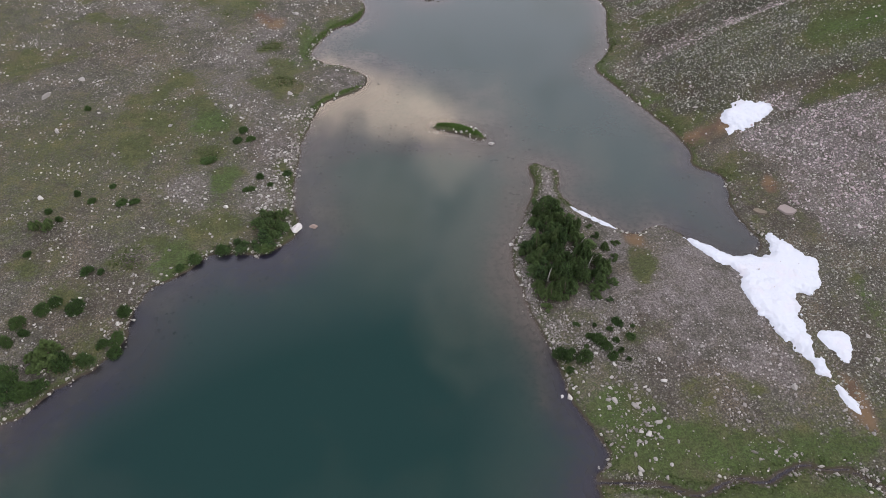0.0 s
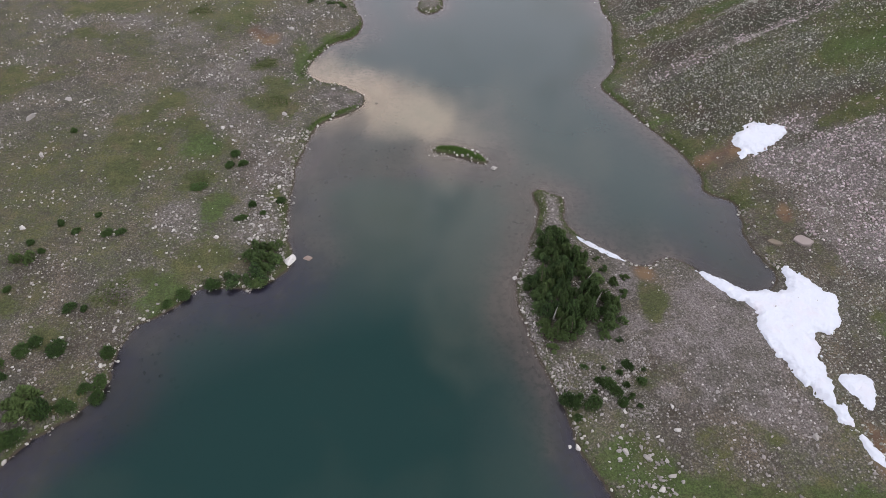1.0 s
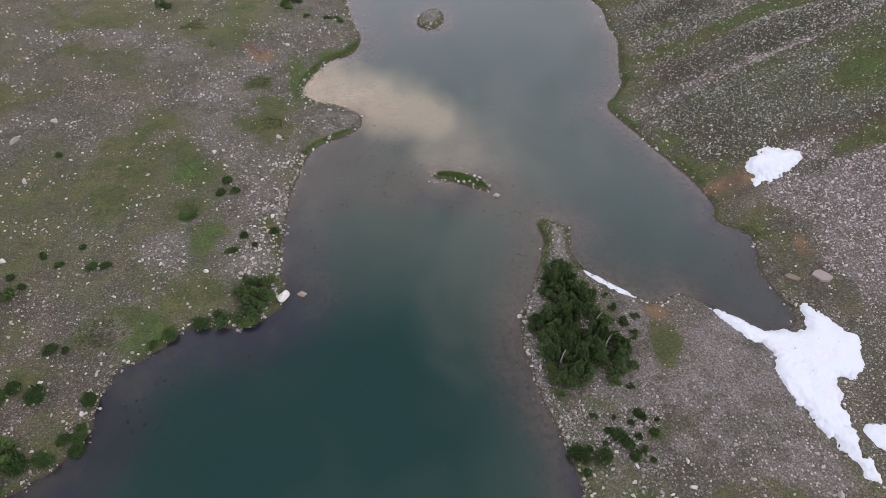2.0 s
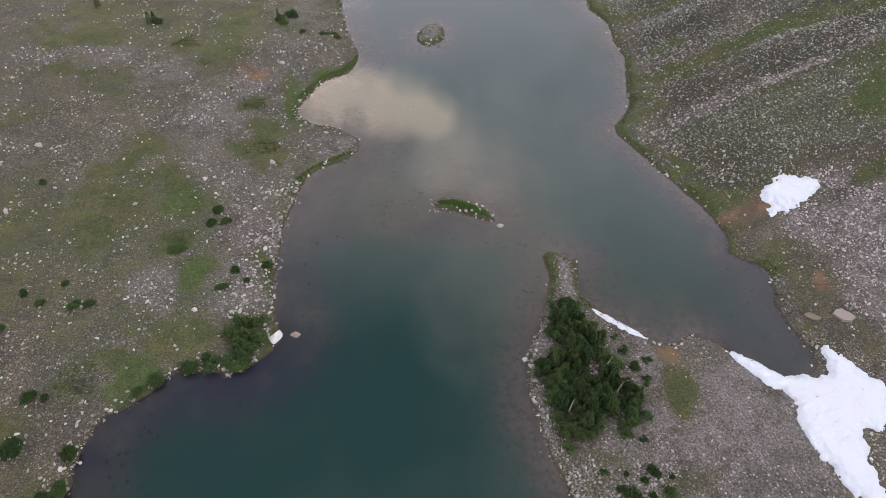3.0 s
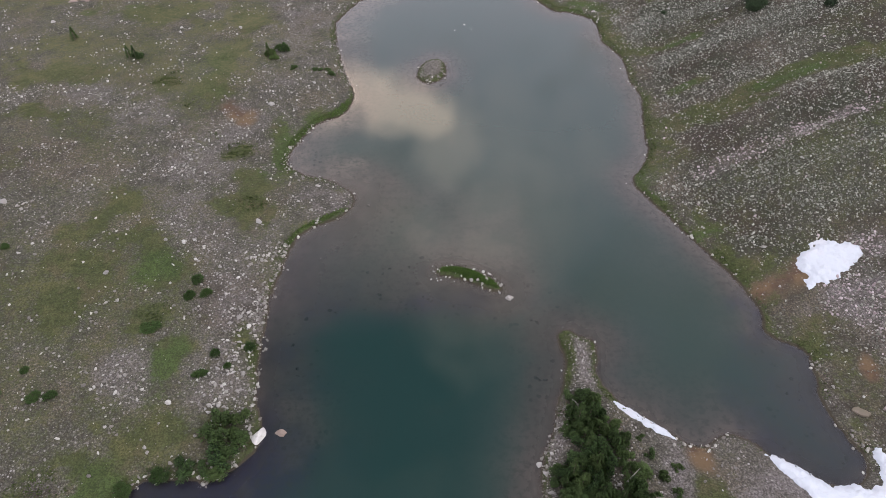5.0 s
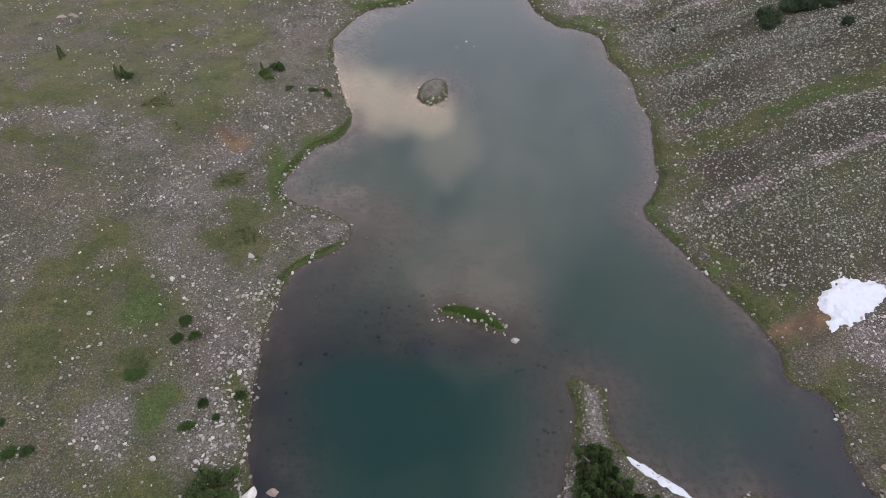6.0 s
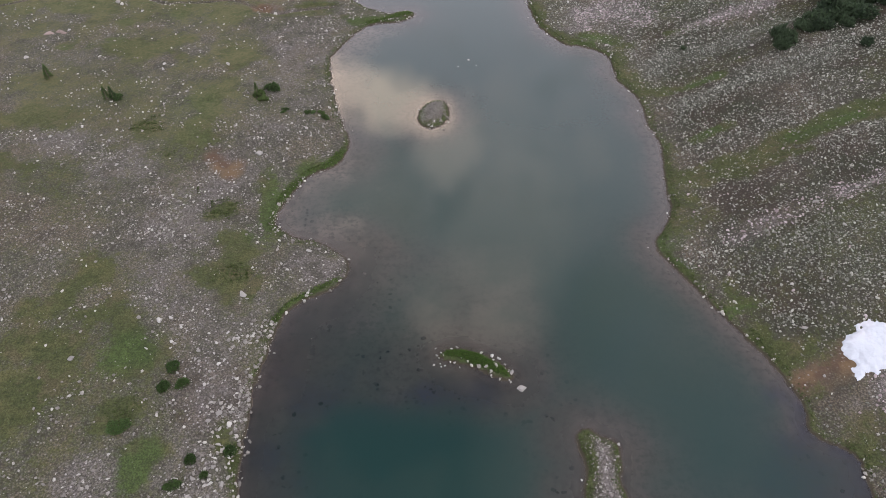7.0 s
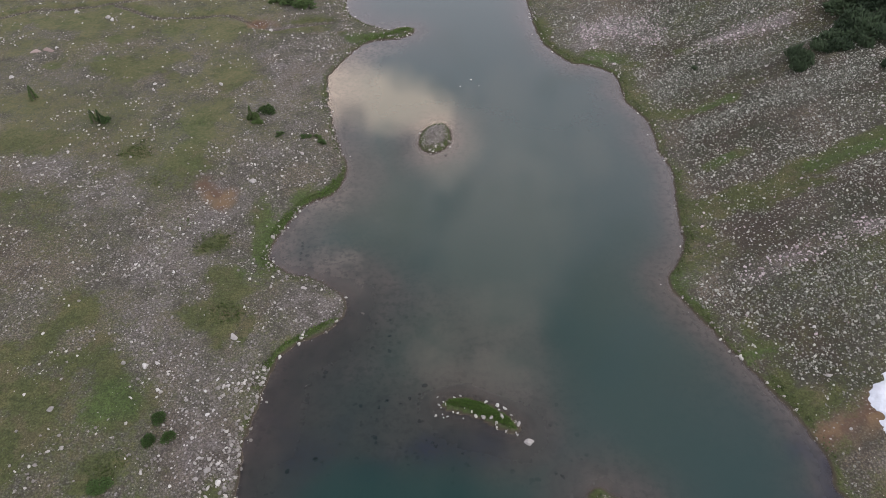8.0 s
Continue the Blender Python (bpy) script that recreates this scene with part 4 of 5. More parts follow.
def stones(name, n, box, chance, small, large, label, material, seed, power=2.2):
    """n stones over a stretch of ground; chance(x, y): how likely each place keeps its stone."""
    rng = np.random.default_rng(seed)
    x, y = rng.uniform(box[0], box[1], n), rng.uniform(box[2], box[3], n)
    keep = rng.uniform(0, 1, n) < chance(x, y)
    x, y = x[keep], y[keep]
    size = small + (large - small) * rng.uniform(0, 1, len(x)) ** power
    # the least stones are four-sided stumps open below, the next eight-sided lumps, the largest twenty-sided
    stump = np.array([(1, 0, -0.5), (0, 1, -0.5), (-1, 0, -0.5), (0, -1, -0.5), (0.1, 0.1, 0.75)], float)
    stump_faces = np.array([(0, 1, 4), (1, 2, 4), (2, 3, 4), (3, 0, 4)])
    lump = np.array([(1, 0, 0), (0, 1, 0), (-1, 0, 0), (0, -1, 0), (0, 0, 1), (0, 0, -1)], float)
    lump_faces = np.array([(0, 1, 4), (1, 2, 4), (2, 3, 4), (3, 0, 4), (1, 0, 5), (2, 1, 5), (3, 2, 5), (0, 3, 5)])
    co, tris, total = [], [], 0
    for (base, faces), pick in (((stump, stump_faces), size < 0.16), ((lump, lump_faces), (size >= 0.16) & (size < 0.27)), (ico_base(), size >= 0.27)):
        px, py, ps = x[pick], y[pick], size[pick]
        m, k = len(px), len(base)
        v = base[None] * rng.uniform(0.55, 1.25, (m, k, 1))
        v = v * np.stack([rng.uniform(0.8, 1.35, m), rng.uniform(0.62, 1.0, m), rng.uniform(0.5, 0.85, m)], -1)[:, None]
        if k == 5:
            a = rng.uniform(0, 2 * math.pi, m)
            turn = np.stack([np.cos(a), -np.sin(a), 0 * a, np.sin(a), np.cos(a), 0 * a, 0 * a, 0 * a, 1 + 0 * a], -1).reshape(m, 3, 3)
        else:
            turn = turns(rng, m)
        v = np.einsum("nij,nkj->nki", turn, v)
        v[..., 2] *= 0.8
        v = v * (ps / 2)[:, None, None] + np.stack([px, py, sample(HEIGHT, px, py) + 0.06 * ps], -1)[:, None]
        co.append(v.reshape(-1, 3))
        tris.append((faces[None] + (np.arange(m) * k)[:, None, None]).reshape(-1, 3) + total)
        total += m * k
    me = mesh_of(name, np.vstack(co), np.vstack(tris), material)
    return tagged(new(name, me), label, "stones", kind="stuff")


def on_land(x, y):
    return (sample(DIST, x, y) > 0.1).astype(float)


def no_snow(x, y):
    return np.where(signed(x, y, np.array(SNOWFIELD)) > 0, 0.02, 1.0)


def moraine(x, y):
    """1 on the low hump between the lake and the snow, else 0."""
    return ((x < 32) & (y < 56)).astype(float)


def west_chance(x, y):
    clump = np.clip(0.25 + 1.3 * layers(x, y, 3.0, 91), 0.03, 1)
    return on_land(x, y) * (1 - 0.5 * sample(STRAW, x, y)) * clump * np.clip(1.05 - 0.9 * sample(TURF, x, y) + 0.5 * sample(PALE_AT, x, y) - 0.8 * sample(RUST_AT, x, y), 0.10, 1)


def east_chance(x, y):
    clump = np.clip(0.52 + 0.75 * layers(y - 0.26 * x, x * 0.4, 3.0, 93), 0.2, 1)
    bank = ovals(x, y, BANK, 92)
    shore = np.clip(sample(DIST, x, y) / 2.8, 0.12, 1)
    return on_land(x, y) * no_snow(x, y) * clump * np.clip(1.0 - 0.66 * sample(TURF, x, y) - 0.2 * sample(PALE_AT, x, y), 0.07, 1) * (1 - moraine(x, y)) * (1 - 0.9 * bank) * shore


def moraine_chance(x, y):
    clump = np.clip(0.35 + 1.2 * layers(x, y, 2.5, 94), 0.05, 1)
    return on_land(x, y) * no_snow(x, y) * clump * np.clip(1.0 - 0.9 * sample(TURF, x, y), 0.06, 1) * moraine(x, y) * np.where(signed(x, y, THICKET) > 0, 0.15, 1.0)


def shore_chance(x, y):
    d = sample(DIST, x, y)
    spit = np.where((x > 8.6) & (x < 14) & (y > 54) & (y < 63), 0.25, 1.0)
    islet = np.where((np.abs(x - 1.5) < 4.5) & (np.abs(y - 68) < 3), 0.25, 1.0)
    return np.where((x > 17) & (y > 60), 0.4, 1.0) * islet * spit * np.exp(-((d - 0.15) / 0.45) ** 2) * np.clip(0.5 + 1.5 * layers(x, y, 5.0, 95), 0.08, 1)


def bed_chance(x, y):
    d = sample(HEIGHT, x, y)
    return np.where((d < -0.12) & (d > -1.6), np.clip(0.0 + 0.5 * layers(x, y, 4.0, 97), 0, 1) + 0.7 * np.exp(-((x + 9) / 5) ** 2 - ((y - 66) / 7) ** 2), 0)


stones("loose_stones", 195000, (-72, -8, 26, 146), west_chance, 0.07, 0.42, "pale grey stones scattered over the meadow", STONE, 11, 5.2)
stones("loose_stones", 310000, (9, 64, 30, 140), east_chance, 0.07, 0.33, "pale grey rubble strewn over the hillside", STONE_EAST, 12, 3.6)
stones("loose_stones", 80000, (22, 62, 70, 136), lambda x, y: on_land(x, y) * sample(GREY_AT, x, y) * np.clip(0.7 + 0.6 * layers(x, y, 2.5, 99), 0.2, 1), 0.07, 0.27, "greenish grey lichen-covered rubble on the hillside", STONE_LICHEN, 23, 3.0)
stones("loose_stones", 17000, (22, 40, 70, 108), lambda x, y: on_land(x, y) * strips(x, y, HILL_DENSE, 153) * np.clip(0.55 + 0.9 * layers(x, y, 1.8, 108), 0.1, 1) * np.clip(sample(DIST, x, y) / 2.0, 0, 1), 0.10, 0.42, "dense pale rubble above the east shore", STONE_EAST, 29, 3.0)
stones("loose_stones", 2600, (8.4, 13.2, 54.2, 61.2), lambda x, y: on_land(x, y) * np.clip(1.0 - np.abs(x - 11.1) / 1.3, 0.08, 1), 0.06, 0.26, "grey gravel on the neck of the spit", STONE_MORAINE, 24, 3.4)
stones("loose_stones", 26000, (6, 34, 20, 58), moraine_chance, 0.05, 0.34, "small pale stones on the gravel hump", STONE_MORAINE, 16, 6.0)
stones("loose_stones", 95000, (18, 56, 46, 140), lambda x, y: on_land(x, y) * no_snow(x, y) * (1 - moraine(x, y)) * (1 - 0.95 * ovals(x, y, BANK, 92)) * np.clip(sample(PALE_AT, x, y) * (0.75 + 0.9 * layers(x, y, 3.0, 96)), 0.01, 1), 0.09, 0.42, "rosy grey rubble on the slope", STONE_ROSE, 13, 3.6)
stones("loose_stones", 8000, (24, 62, 80, 136), lambda x, y: east_chance(x, y), 0.2, 0.42, "larger pale stones on the upper hillside", STONE_EAST, 19, 3.4)
stones("loose_stones", 4500, (-5, 1, 101, 108.5), lambda x, y: on_land(x, y) * np.clip(signed(x, y, KNOLL_LINE) / 0.8, 0.1, 1), 0.07, 0.26, "grey stones covering the little island", STONE_MORAINE, 18, 3.2)
stones("shore_stones", 5000, (6.2, 10.5, 35, 54), lambda x, y: np.clip(1.15 - np.abs(sample(DIST, x, y) - 0.6) / 0.75, 0, 1), 0.07, 0.34, "pale pebbles of the beach below the thicket", STONE_MORAINE, 20, 3.4)
stones("shore_stones", 220000, (-40, 36, 20, 142), shore_chance, 0.09, 0.5, "pale stones lining the waterline", STONE, 14, 4.5)
stones("shore_stones", 5200, (-23, -14.5, 53, 73), lambda x, y: on_land(x, y) * np.clip(1.25 - sample(DIST, x, y) / 3.2, 0, 1) * np.clip(0.45 + 1.6 * layers(x, y, 2.2, 105), 0.05, 1), 0.10, 0.50, "bright angular rubble along the west shore", STONE, 25, 3.2)
stones("loose_stones", 5200, (9, 17, 33, 41), lambda x, y: on_land(x, y) * np.clip(0.5 + 1.4 * layers(x, y, 2.0, 106), 0.05, 1) * np.where(signed(x, y, THICKET) > -0.2, 0.0, 1.0), 0.07, 0.34, "pale rubble between thicket and willow shrubs", STONE_MORAINE, 26, 3.0)
stones("loose_stones", 4200, (13, 34, 25, 36), lambda x, y: on_land(x, y) * no_snow(x, y) * np.clip(0.1 + 1.6 * layers(x, y, 2.6, 107), 0.02, 1), 0.1, 0.42, "pale stones in loose groups on the gravel hump", STONE_MORAINE, 27, 3.0)
stones("brook_stones", 9000, (12, 36, 21.5, 26), lambda x, y: np.exp(-((line_distance(x, y, BROOK_LINE, False) - 0.3) / 0.25) ** 2) * np.clip(0.3 + 1.5 * layers(x, y, 3.0, 98), 0, 1), 0.07, 0.22, "small grey stones along the brook", STONE_MORAINE, 21, 3.0)
stones("drowned_stones", 3600, (-30, 32, 26, 130), bed_chance, 0.2, 0.8, "dark stones on the shallow lake bed", STONE_WET, 15, 3.0)


# ---- boulders ----
def boulder_mesh(seed):
    """An angular block: a ball cut by random planes, with a little roughness."""
    rng = random.Random(seed)
    bm = bmesh.new()
    bmesh.ops.create_icosphere(bm, subdivisions=3, radius=1.0)
    cuts = []
    for _ in range(11):
        d = Vector((rng.uniform(-1, 1), rng.uniform(-1, 1), rng.uniform(-0.5, 1))).normalized()
        cuts.append((d, rng.uniform(0.36, 0.64)))
    for v in bm.verts:
        for d, r in cuts:
            over = v.co.dot(d) - r
            if over > 0:
                v.co -= d * over
        v.co += v.co.normalized() * 0.035 * noise.noise(v.co * 3.1 + Vector((seed, 0, 0)))
    for v in bm.verts:
        v.co.z = max(v.co.z * 0.8, -0.45)
    me = bpy.data.meshes.new("boulder")
    bm.to_mesh(me)
    bm.free()
    me.materials.append(BOULDER)
    return me


BOULDERS = [boulder_mesh(k) for k in range(7)]


def boulder(x, y, size, label="pale angular boulder lying on the ground", flat=0.8, k=None, turn=None):
    rng = random.Random(int(x * 97 + y * 1013))
    ob = new("boulder", BOULDERS[rng.randrange(7) if k is None else k])
    r = size / 2
    z = max(ground_at(x, y), -0.12)
    ob.matrix_world = pose(x, y, z + 0.16 * size * flat, rng.uniform(-8, 8), rng.uniform(-8, 8), rng.uniform(0, 360) if turn is None else turn) @ Matrix.Diagonal((r * rng.uniform(1.0, 1.25), r * rng.uniform(0.7, 1.0), r * flat * rng.uniform(0.8, 1.1), 1))
    return tagged(ob, label, "boulder", "boulders")


for rock, skin in ((boulder(-15.5, 51.5, 1.5, "large white rounded boulder at the water's edge", 0.85, 4), "white_boulder"), (boulder(-13.9, 51.8, 1.25, "reddish boulder standing in the shallow water", 0.6, 3, 160), "red_boulder")):
    rock.matrix_world = rock.matrix_world @ Matrix.Diagonal((1.05, 0.95, 1, 1))
    rock.data = rock.data.copy()
    rock.data.materials[0] = rock_material(skin, *(((0.52, 0.50, 0.49), (0.60, 0.58, 0.57)) if skin == "white_boulder" else ((0.24, 0.185, 0.16), (0.30, 0.23, 0.20))), "object")


def slab(x, y, long, wide, thick, turn, label, skin):
    """A flat broken plate of rock with worn edges."""
    bm = bmesh.new()
    rim = [(-0.5, -0.2), (-0.42, 0.25), (-0.2, 0.5), (0.25, 0.34), (0.5, 0.16), (0.36, -0.32), (0.02, -0.5)]
    face = bm.faces.new([bm.verts.new((a * long, b * wide, 0)) for a, b in reversed(rim)])
    up = bmesh.ops.extrude_face_region(bm, geom=[face])
    for v in [v for v in up["geom"] if isinstance(v, bmesh.types.BMVert)]:
        v.co.z += thick
        v.co.x *= 0.95
    bmesh.ops.bevel(bm, geom=bm.edges[:], offset=thick * 0.1, segments=1, affect="EDGES")
    bmesh.ops.recalc_face_normals(bm, faces=bm.faces[:])
    me = bpy.data.meshes.new("rock_slab")
    bm.to_mesh(me)
    bm.free()
    me.materials.append(skin)
    ob = new("rock_slab", me)
    ob.matrix_world = pose(x, y, ground_at(x, y) - 0.05, 4, -6, turn)
    return tagged(ob, label, "rock slab", "rock slabs")


slab(35.6, 53.0, 1.9, 1.3, 0.30, -32, "flat pinkish slab of rock below the scree", STONE_SLAB)
slab(32.9, 53.1, 1.5, 0.7, 0.25, -28, "flat brown slab half sunk in the turf", rock_material("brown_slab", (0.13, 0.11, 0.085), (0.17, 0.14, 0.11), "object"))
for x, y, s in [(10.2, 31.0, 1.0), (9.6, 31.2, 0.8), (13.8, 30.4, 0.9), (15.3, 29.9, 1.1), (15.0, 30.8, 0.7), (16.0, 27.4, 1.0), (15.3, 27.6, 0.7), (14.7, 24.5, 0.9), (15.8, 30.2, 0.6), (16.9, 28.4, 0.9), (18.1, 32.1, 0.8), (28.9, 31.6, 1.1), (18.1, 34.1, 0.7), (22.0, 35.3, 0.6), (6.5, 48.9, 0.9), (6.9, 48.1, 0.7), (7.2, 46.6, 0.7)]:
    boulder(x, y, s * 0.8, "pale angular boulder beside the spit's shore")
for x, y, s in [(-50.5, 74.3, 1.5), (-43.4, 55.1, 0.9), (-46.2, 66.9, 1.0), (-47.5, 78.3, 1.2), (-23.5, 54.3, 0.7), (-44.3, 109.1, 1.0), (-20.0, 75.6, 0.85), (-26.7, 72.4, 0.8), (-22.1, 96.5, 1.0), (-57.1, 116.7, 0.9), (-33.1, 68.2, 0.65), (-18.4, 62.3, 0.6), (-20.2, 62.5, 0.55), (-19.5, 63.2, 0.7)]:
    boulder(x, y, s, "pale boulder lying in the meadow")
for x, y, s in [(-2.0, 68.1, 0.4), (-1.4, 67.9, 0.3), (-1.8, 69.1, 0.35), (-1.6, 68.8, 0.3), (-1.2, 69.0, 0.35), (-1.4, 69.3, 0.25), (-0.5, 69.7, 0.3), (0.0, 69.9, 0.35), (2.1, 69.3, 0.55), (3.0, 69.0, 0.5), (3.1, 68.6, 0.3), (3.6, 68.7, 0.5), (4.1, 68.1, 0.35), (4.7, 67.3, 0.65), (1.9, 67.8, 0.65), (2.5, 67.7, 0.55), (2.8, 67.2, 0.25), (2.9, 67.0, 0.3), (2.9, 66.8, 0.25), (3.6, 66.6, 0.42), (4.4, 66.5, 0.3), (4.5, 66.3, 0.35), (0.2, 67.8, 0.25), (-0.6, 68.4, 0.25), (-0.2, 68.3, 0.3), (-2.2, 68.5, 0.2), (-1.5, 68.2, 0.25), (-1.1, 68.0, 0.3), (-1.9, 69.8, 0.25), (3.3, 70.8, 0.3), (2.9, 70.3, 0.3)]:
    boulder(x, y, s * 0.95, "pale stone at the grassy islet's edge")
boulder(5.3, 65.7, 1.0, "long pale boulder off the grassy islet", 0.7, 3, 150)
for x, y, s in [(2.3, 117.6, 0.85), (0.9, 116.0, 0.6), (3.3, 116.2, 0.55), (-12.1, 101.7, 0.6), (11.4, 129.2, 0.7), (19.4, 82.0, 0.5), (19.8, 80.0, 0.4), (10.0, 62.3, 0.4), (8.9, 62.1, 0.35), (9.3, 57.6, 0.4), (12.6, 60.5, 0.5)]:
    boulder(x, y, s * 0.8, "pale stone rising from the shallow water")


def outcrop(x, y, long, label):
    """Bare bedrock worn flat, barely above the turf."""
    me = BOULDERS[int(-x) % 7].copy()
    me.materials.clear()
    me.materials.append(BEDROCK)
    ob = new("rock_outcrop", me)
    ob.matrix_world = pose(x, y, ground_at(x, y) + 0.02, 3, 2, 18) @ Matrix.Diagonal((long * 0.5, long * 0.3, 0.6, 1))
    return tagged(ob, label, "rock outcrop", "rock outcrops")


for ox, oy, size in ((-56.6, 123.0, 2.2), (-55.2, 123.5, 1.7), (-54.3, 123.0, 1.2)):
    outcrop(ox, oy, size, "low pinkish outcrop of bare bedrock in the turf")
for x, y, s in [(-49.8, 132.3, 1.2), (-49.0, 131.8, 1.1), (-55.0, 134.1, 1.0), (-54.0, 123.9, 0.6), (-38.1, 114.1, 0.7), (-29.8, 115.3, 0.8), (-26.0, 129.9, 0.8)]:
    boulder(x, y, s, "grey boulder lying in the far meadow")


def snow_speck(x, y, size):
    ob = boulder(x, y, size, "small dark stone lying on old snow")
    ob.matrix_world = Matrix.Translation((0, 0, 0.46)) @ ob.matrix_world


for x, y, s in [(30.0, 44.6, 0.28), (31.8, 43.0, 0.2), (33.6, 44.0, 0.3), (32.4, 45.6, 0.16), (30.6, 42.2, 0.18), (34.0, 45.2, 0.15), (30.9, 40.4, 0.15)]:
    snow_speck(x, y, s)


def random_boulders():
    rng = random.Random(77)
    count = 0
    while count < 100:
        x, y = rng.uniform(-60, 58), rng.uniform(24, 134)
        d = float(sample(DIST, np.array([x]), np.array([y]))[0])
        turf = float(sample(TURF, np.array([x]), np.array([y]))[0])
        if d < 0.5 or -9 < x < 8 or signed(np.array([x]), np.array([y]), np.array(SNOWFIELD))[0] > -0.5:
            continue
        if rng.random() < 0.15 + 0.7 * turf or (x > 0 and x < 32 and y < 50):
            continue
        boulder(x, y, rng.uniform(0.36, 0.66), "pale grey boulder among smaller stones")
        count += 1


random_boulders()


def rubble(cx, cy, rx, ry, n, label):
    """Bright blocks heaped loosely over an oval of ground."""
    rng = random.Random(int(cx * 7 + cy))
    while n:
        a, r = rng.uniform(0, 2 * math.pi), math.sqrt(rng.random())
        x, y = cx + rx * r * math.cos(a), cy + ry * r * math.sin(a)
        if ground_at(x, y) > 0.05:
            boulder(x, y, rng.uniform(0.24, 0.55), label)
            n -= 1


rubble(-18.6, 56.0, 2.4, 4.5, 46, "pale block of rubble on the west bank")
rubble(-16.2, 50.6, 1.2, 2.4, 14, "pale block of rubble at the water's edge")
rubble(-33.0, 38.5, 5.0, 7.0, 40, "pale stone among shrubs on the west bank")
rubble(-20.0, 67.0, 3.0, 6.0, 26, "pale stone on the gravelly west shore")
rubble(12.6, 33.5, 2.6, 4.0, 24, "pale stone beside willow shrubs")
rubble(7.6, 46.0, 0.7, 6.0, 9, "pale stone on the beach below the thicket")
rubble(15.5, 27.5, 3.0, 4.5, 22, "pale stone lying in lush turf")


# ---- plants ----
def spindles(rng, tips, name, material):
    """Many small pointed sprigs, each from a foot along a way, as one mesh."""
    foot = np.array([t[0] for t in tips], float)
    way = np.array([t[1] for t in tips], float)
    wide = np.array([t[2] for t in tips], float)
    n = len(tips)
    long = np.linalg.norm(way, axis=1, keepdims=True)
    ahead = way / long
    side = np.cross(ahead, rng.normal(size=(n, 3)))
    side /= np.linalg.norm(side, axis=1, keepdims=True)
    over = np.cross(ahead, side)
    v = np.empty((n, 5, 3))
    v[:, 0], v[:, 4] = foot, foot + way
    for k in range(3):
        a = math.pi * 2 / 3 * k
        bend = rng.uniform(0.6, 1.25, (n, 1))
        v[:, 1 + k] = foot + way * rng.uniform(0.25, 0.45, (n, 1)) + (side * math.cos(a) + over * math.sin(a)) * wide[:, None] * bend
    f = np.array([(0, 2, 1), (0, 3, 2), (0, 1, 3), (4, 1, 2), (4, 2, 3), (4, 3, 1)])
    faces = f[None] + (np.arange(n) * 5)[:, None, None]
    return mesh_of(name, v.reshape(-1, 3), faces.reshape(-1, 3), material)


def tube(path, radii, sides=7):
    """A tapered stem along a path, as vertices and quads."""
    co, quads = [], []
    for k, (p, r) in enumerate(zip(path, radii)):
        for s in range(sides):
            a = 2 * math.pi * s / sides
            co.append((p[0] + r * math.cos(a), p[1] + r * math.sin(a), p[2]))
        if k:
            for s in range(sides):
                a, b = (k - 1) * sides + s, (k - 1) * sides + (s + 1) % sides
                quads.append((a, b, b + sides, a + sides))
    return np.array(co), np.array(quads)


def trunk_mesh(rng, height, radius, lean, material, name="trunk"):
    path = [(lean[0] * t * t * height, lean[1] * t * t * height, -0.1 + t * height) for t in (0, 0.2, 0.45, 0.7, 1.0)]
    co, quads = tube(path, [radius * 1.3, radius, radius * 0.75, radius * 0.5, radius * 0.12])
    return mesh_of(name, co + rng.normal(size=co.shape) * radius * 0.08, quads, material, True)


def plant(name, crown, trunk, label, category, group):
    top = new(name)
    top.empty_display_size = 0.3
    for part_name, me in (("trunk", trunk), ("crown", crown)):
        ob = new(part_name, me)
        ob.parent = top
    return tagged(top, label, category, group)


def spire(seed):
    """A narrow young conifer, 1 m tall: whorls of drooping sprigs that shorten upward."""
    rng = np.random.default_rng(seed)
    tips = []
    for k in range(300):
        t = rng.uniform(0.03, 1.0) ** 0.85
        a = rng.uniform(0, 2 * math.pi)
        reach = 0.24 * (1 - t) ** 0.8 * rng.uniform(0.55, 1.1) + 0.02
        foot = (reach * 0.45 * math.cos(a), reach * 0.45 * math.sin(a), t * 0.95)
        tips.append((foot, (reach * 0.8 * math.cos(a), reach * 0.8 * math.sin(a), rng.uniform(-0.02, 0.10)), 0.022))
    tips.append(((0, 0, 0.86), (0.01, 0, 0.16), 0.018))
    return spindles(rng, tips, "crown", NEEDLES), trunk_mesh(rng, 0.9, 0.035, (0.0, 0.03), BARK)


def cushion(seed, material, upright, count=420, wide=0.10, lobes=5):
    """A low bush 1 m in radius and about 1 m tall, made of several leaning lobes of sprigs."""
    rng = np.random.default_rng(seed)
    domes = [(0.0, 0.0, 0.72, 0.85)] + [(0.52 * math.cos(a), 0.52 * math.sin(a), rng.uniform(0.35, 0.55), rng.uniform(0.45, 0.85)) for a in rng.uniform(0, 6.28, lobes)]
    tips = []
    for _ in range(count):
        cx, cy, r, h = domes[rng.integers(len(domes))]
        a, c = rng.uniform(0, 2 * math.pi), rng.uniform(0.0, 1.0)
        s = math.sqrt(max(0.0, 1 - c * c))
        out = np.array([s * math.cos(a), s * math.sin(a), c])
        foot = np.array([cx, cy, 0.02]) + out * np.array([r, r, h]) * rng.uniform(0.55, 0.95)
        way = out * 0.18 + np.array([0, 0, upright]) + rng.normal(size=3) * 0.06
        tips.append((foot, way * rng.uniform(0.7, 1.4), wide * rng.uniform(0.6, 1.2)))
    return spindles(rng, tips, "crown", material), trunk_mesh(rng, 0.7, 0.06, (0.05, 0.04), BARK)


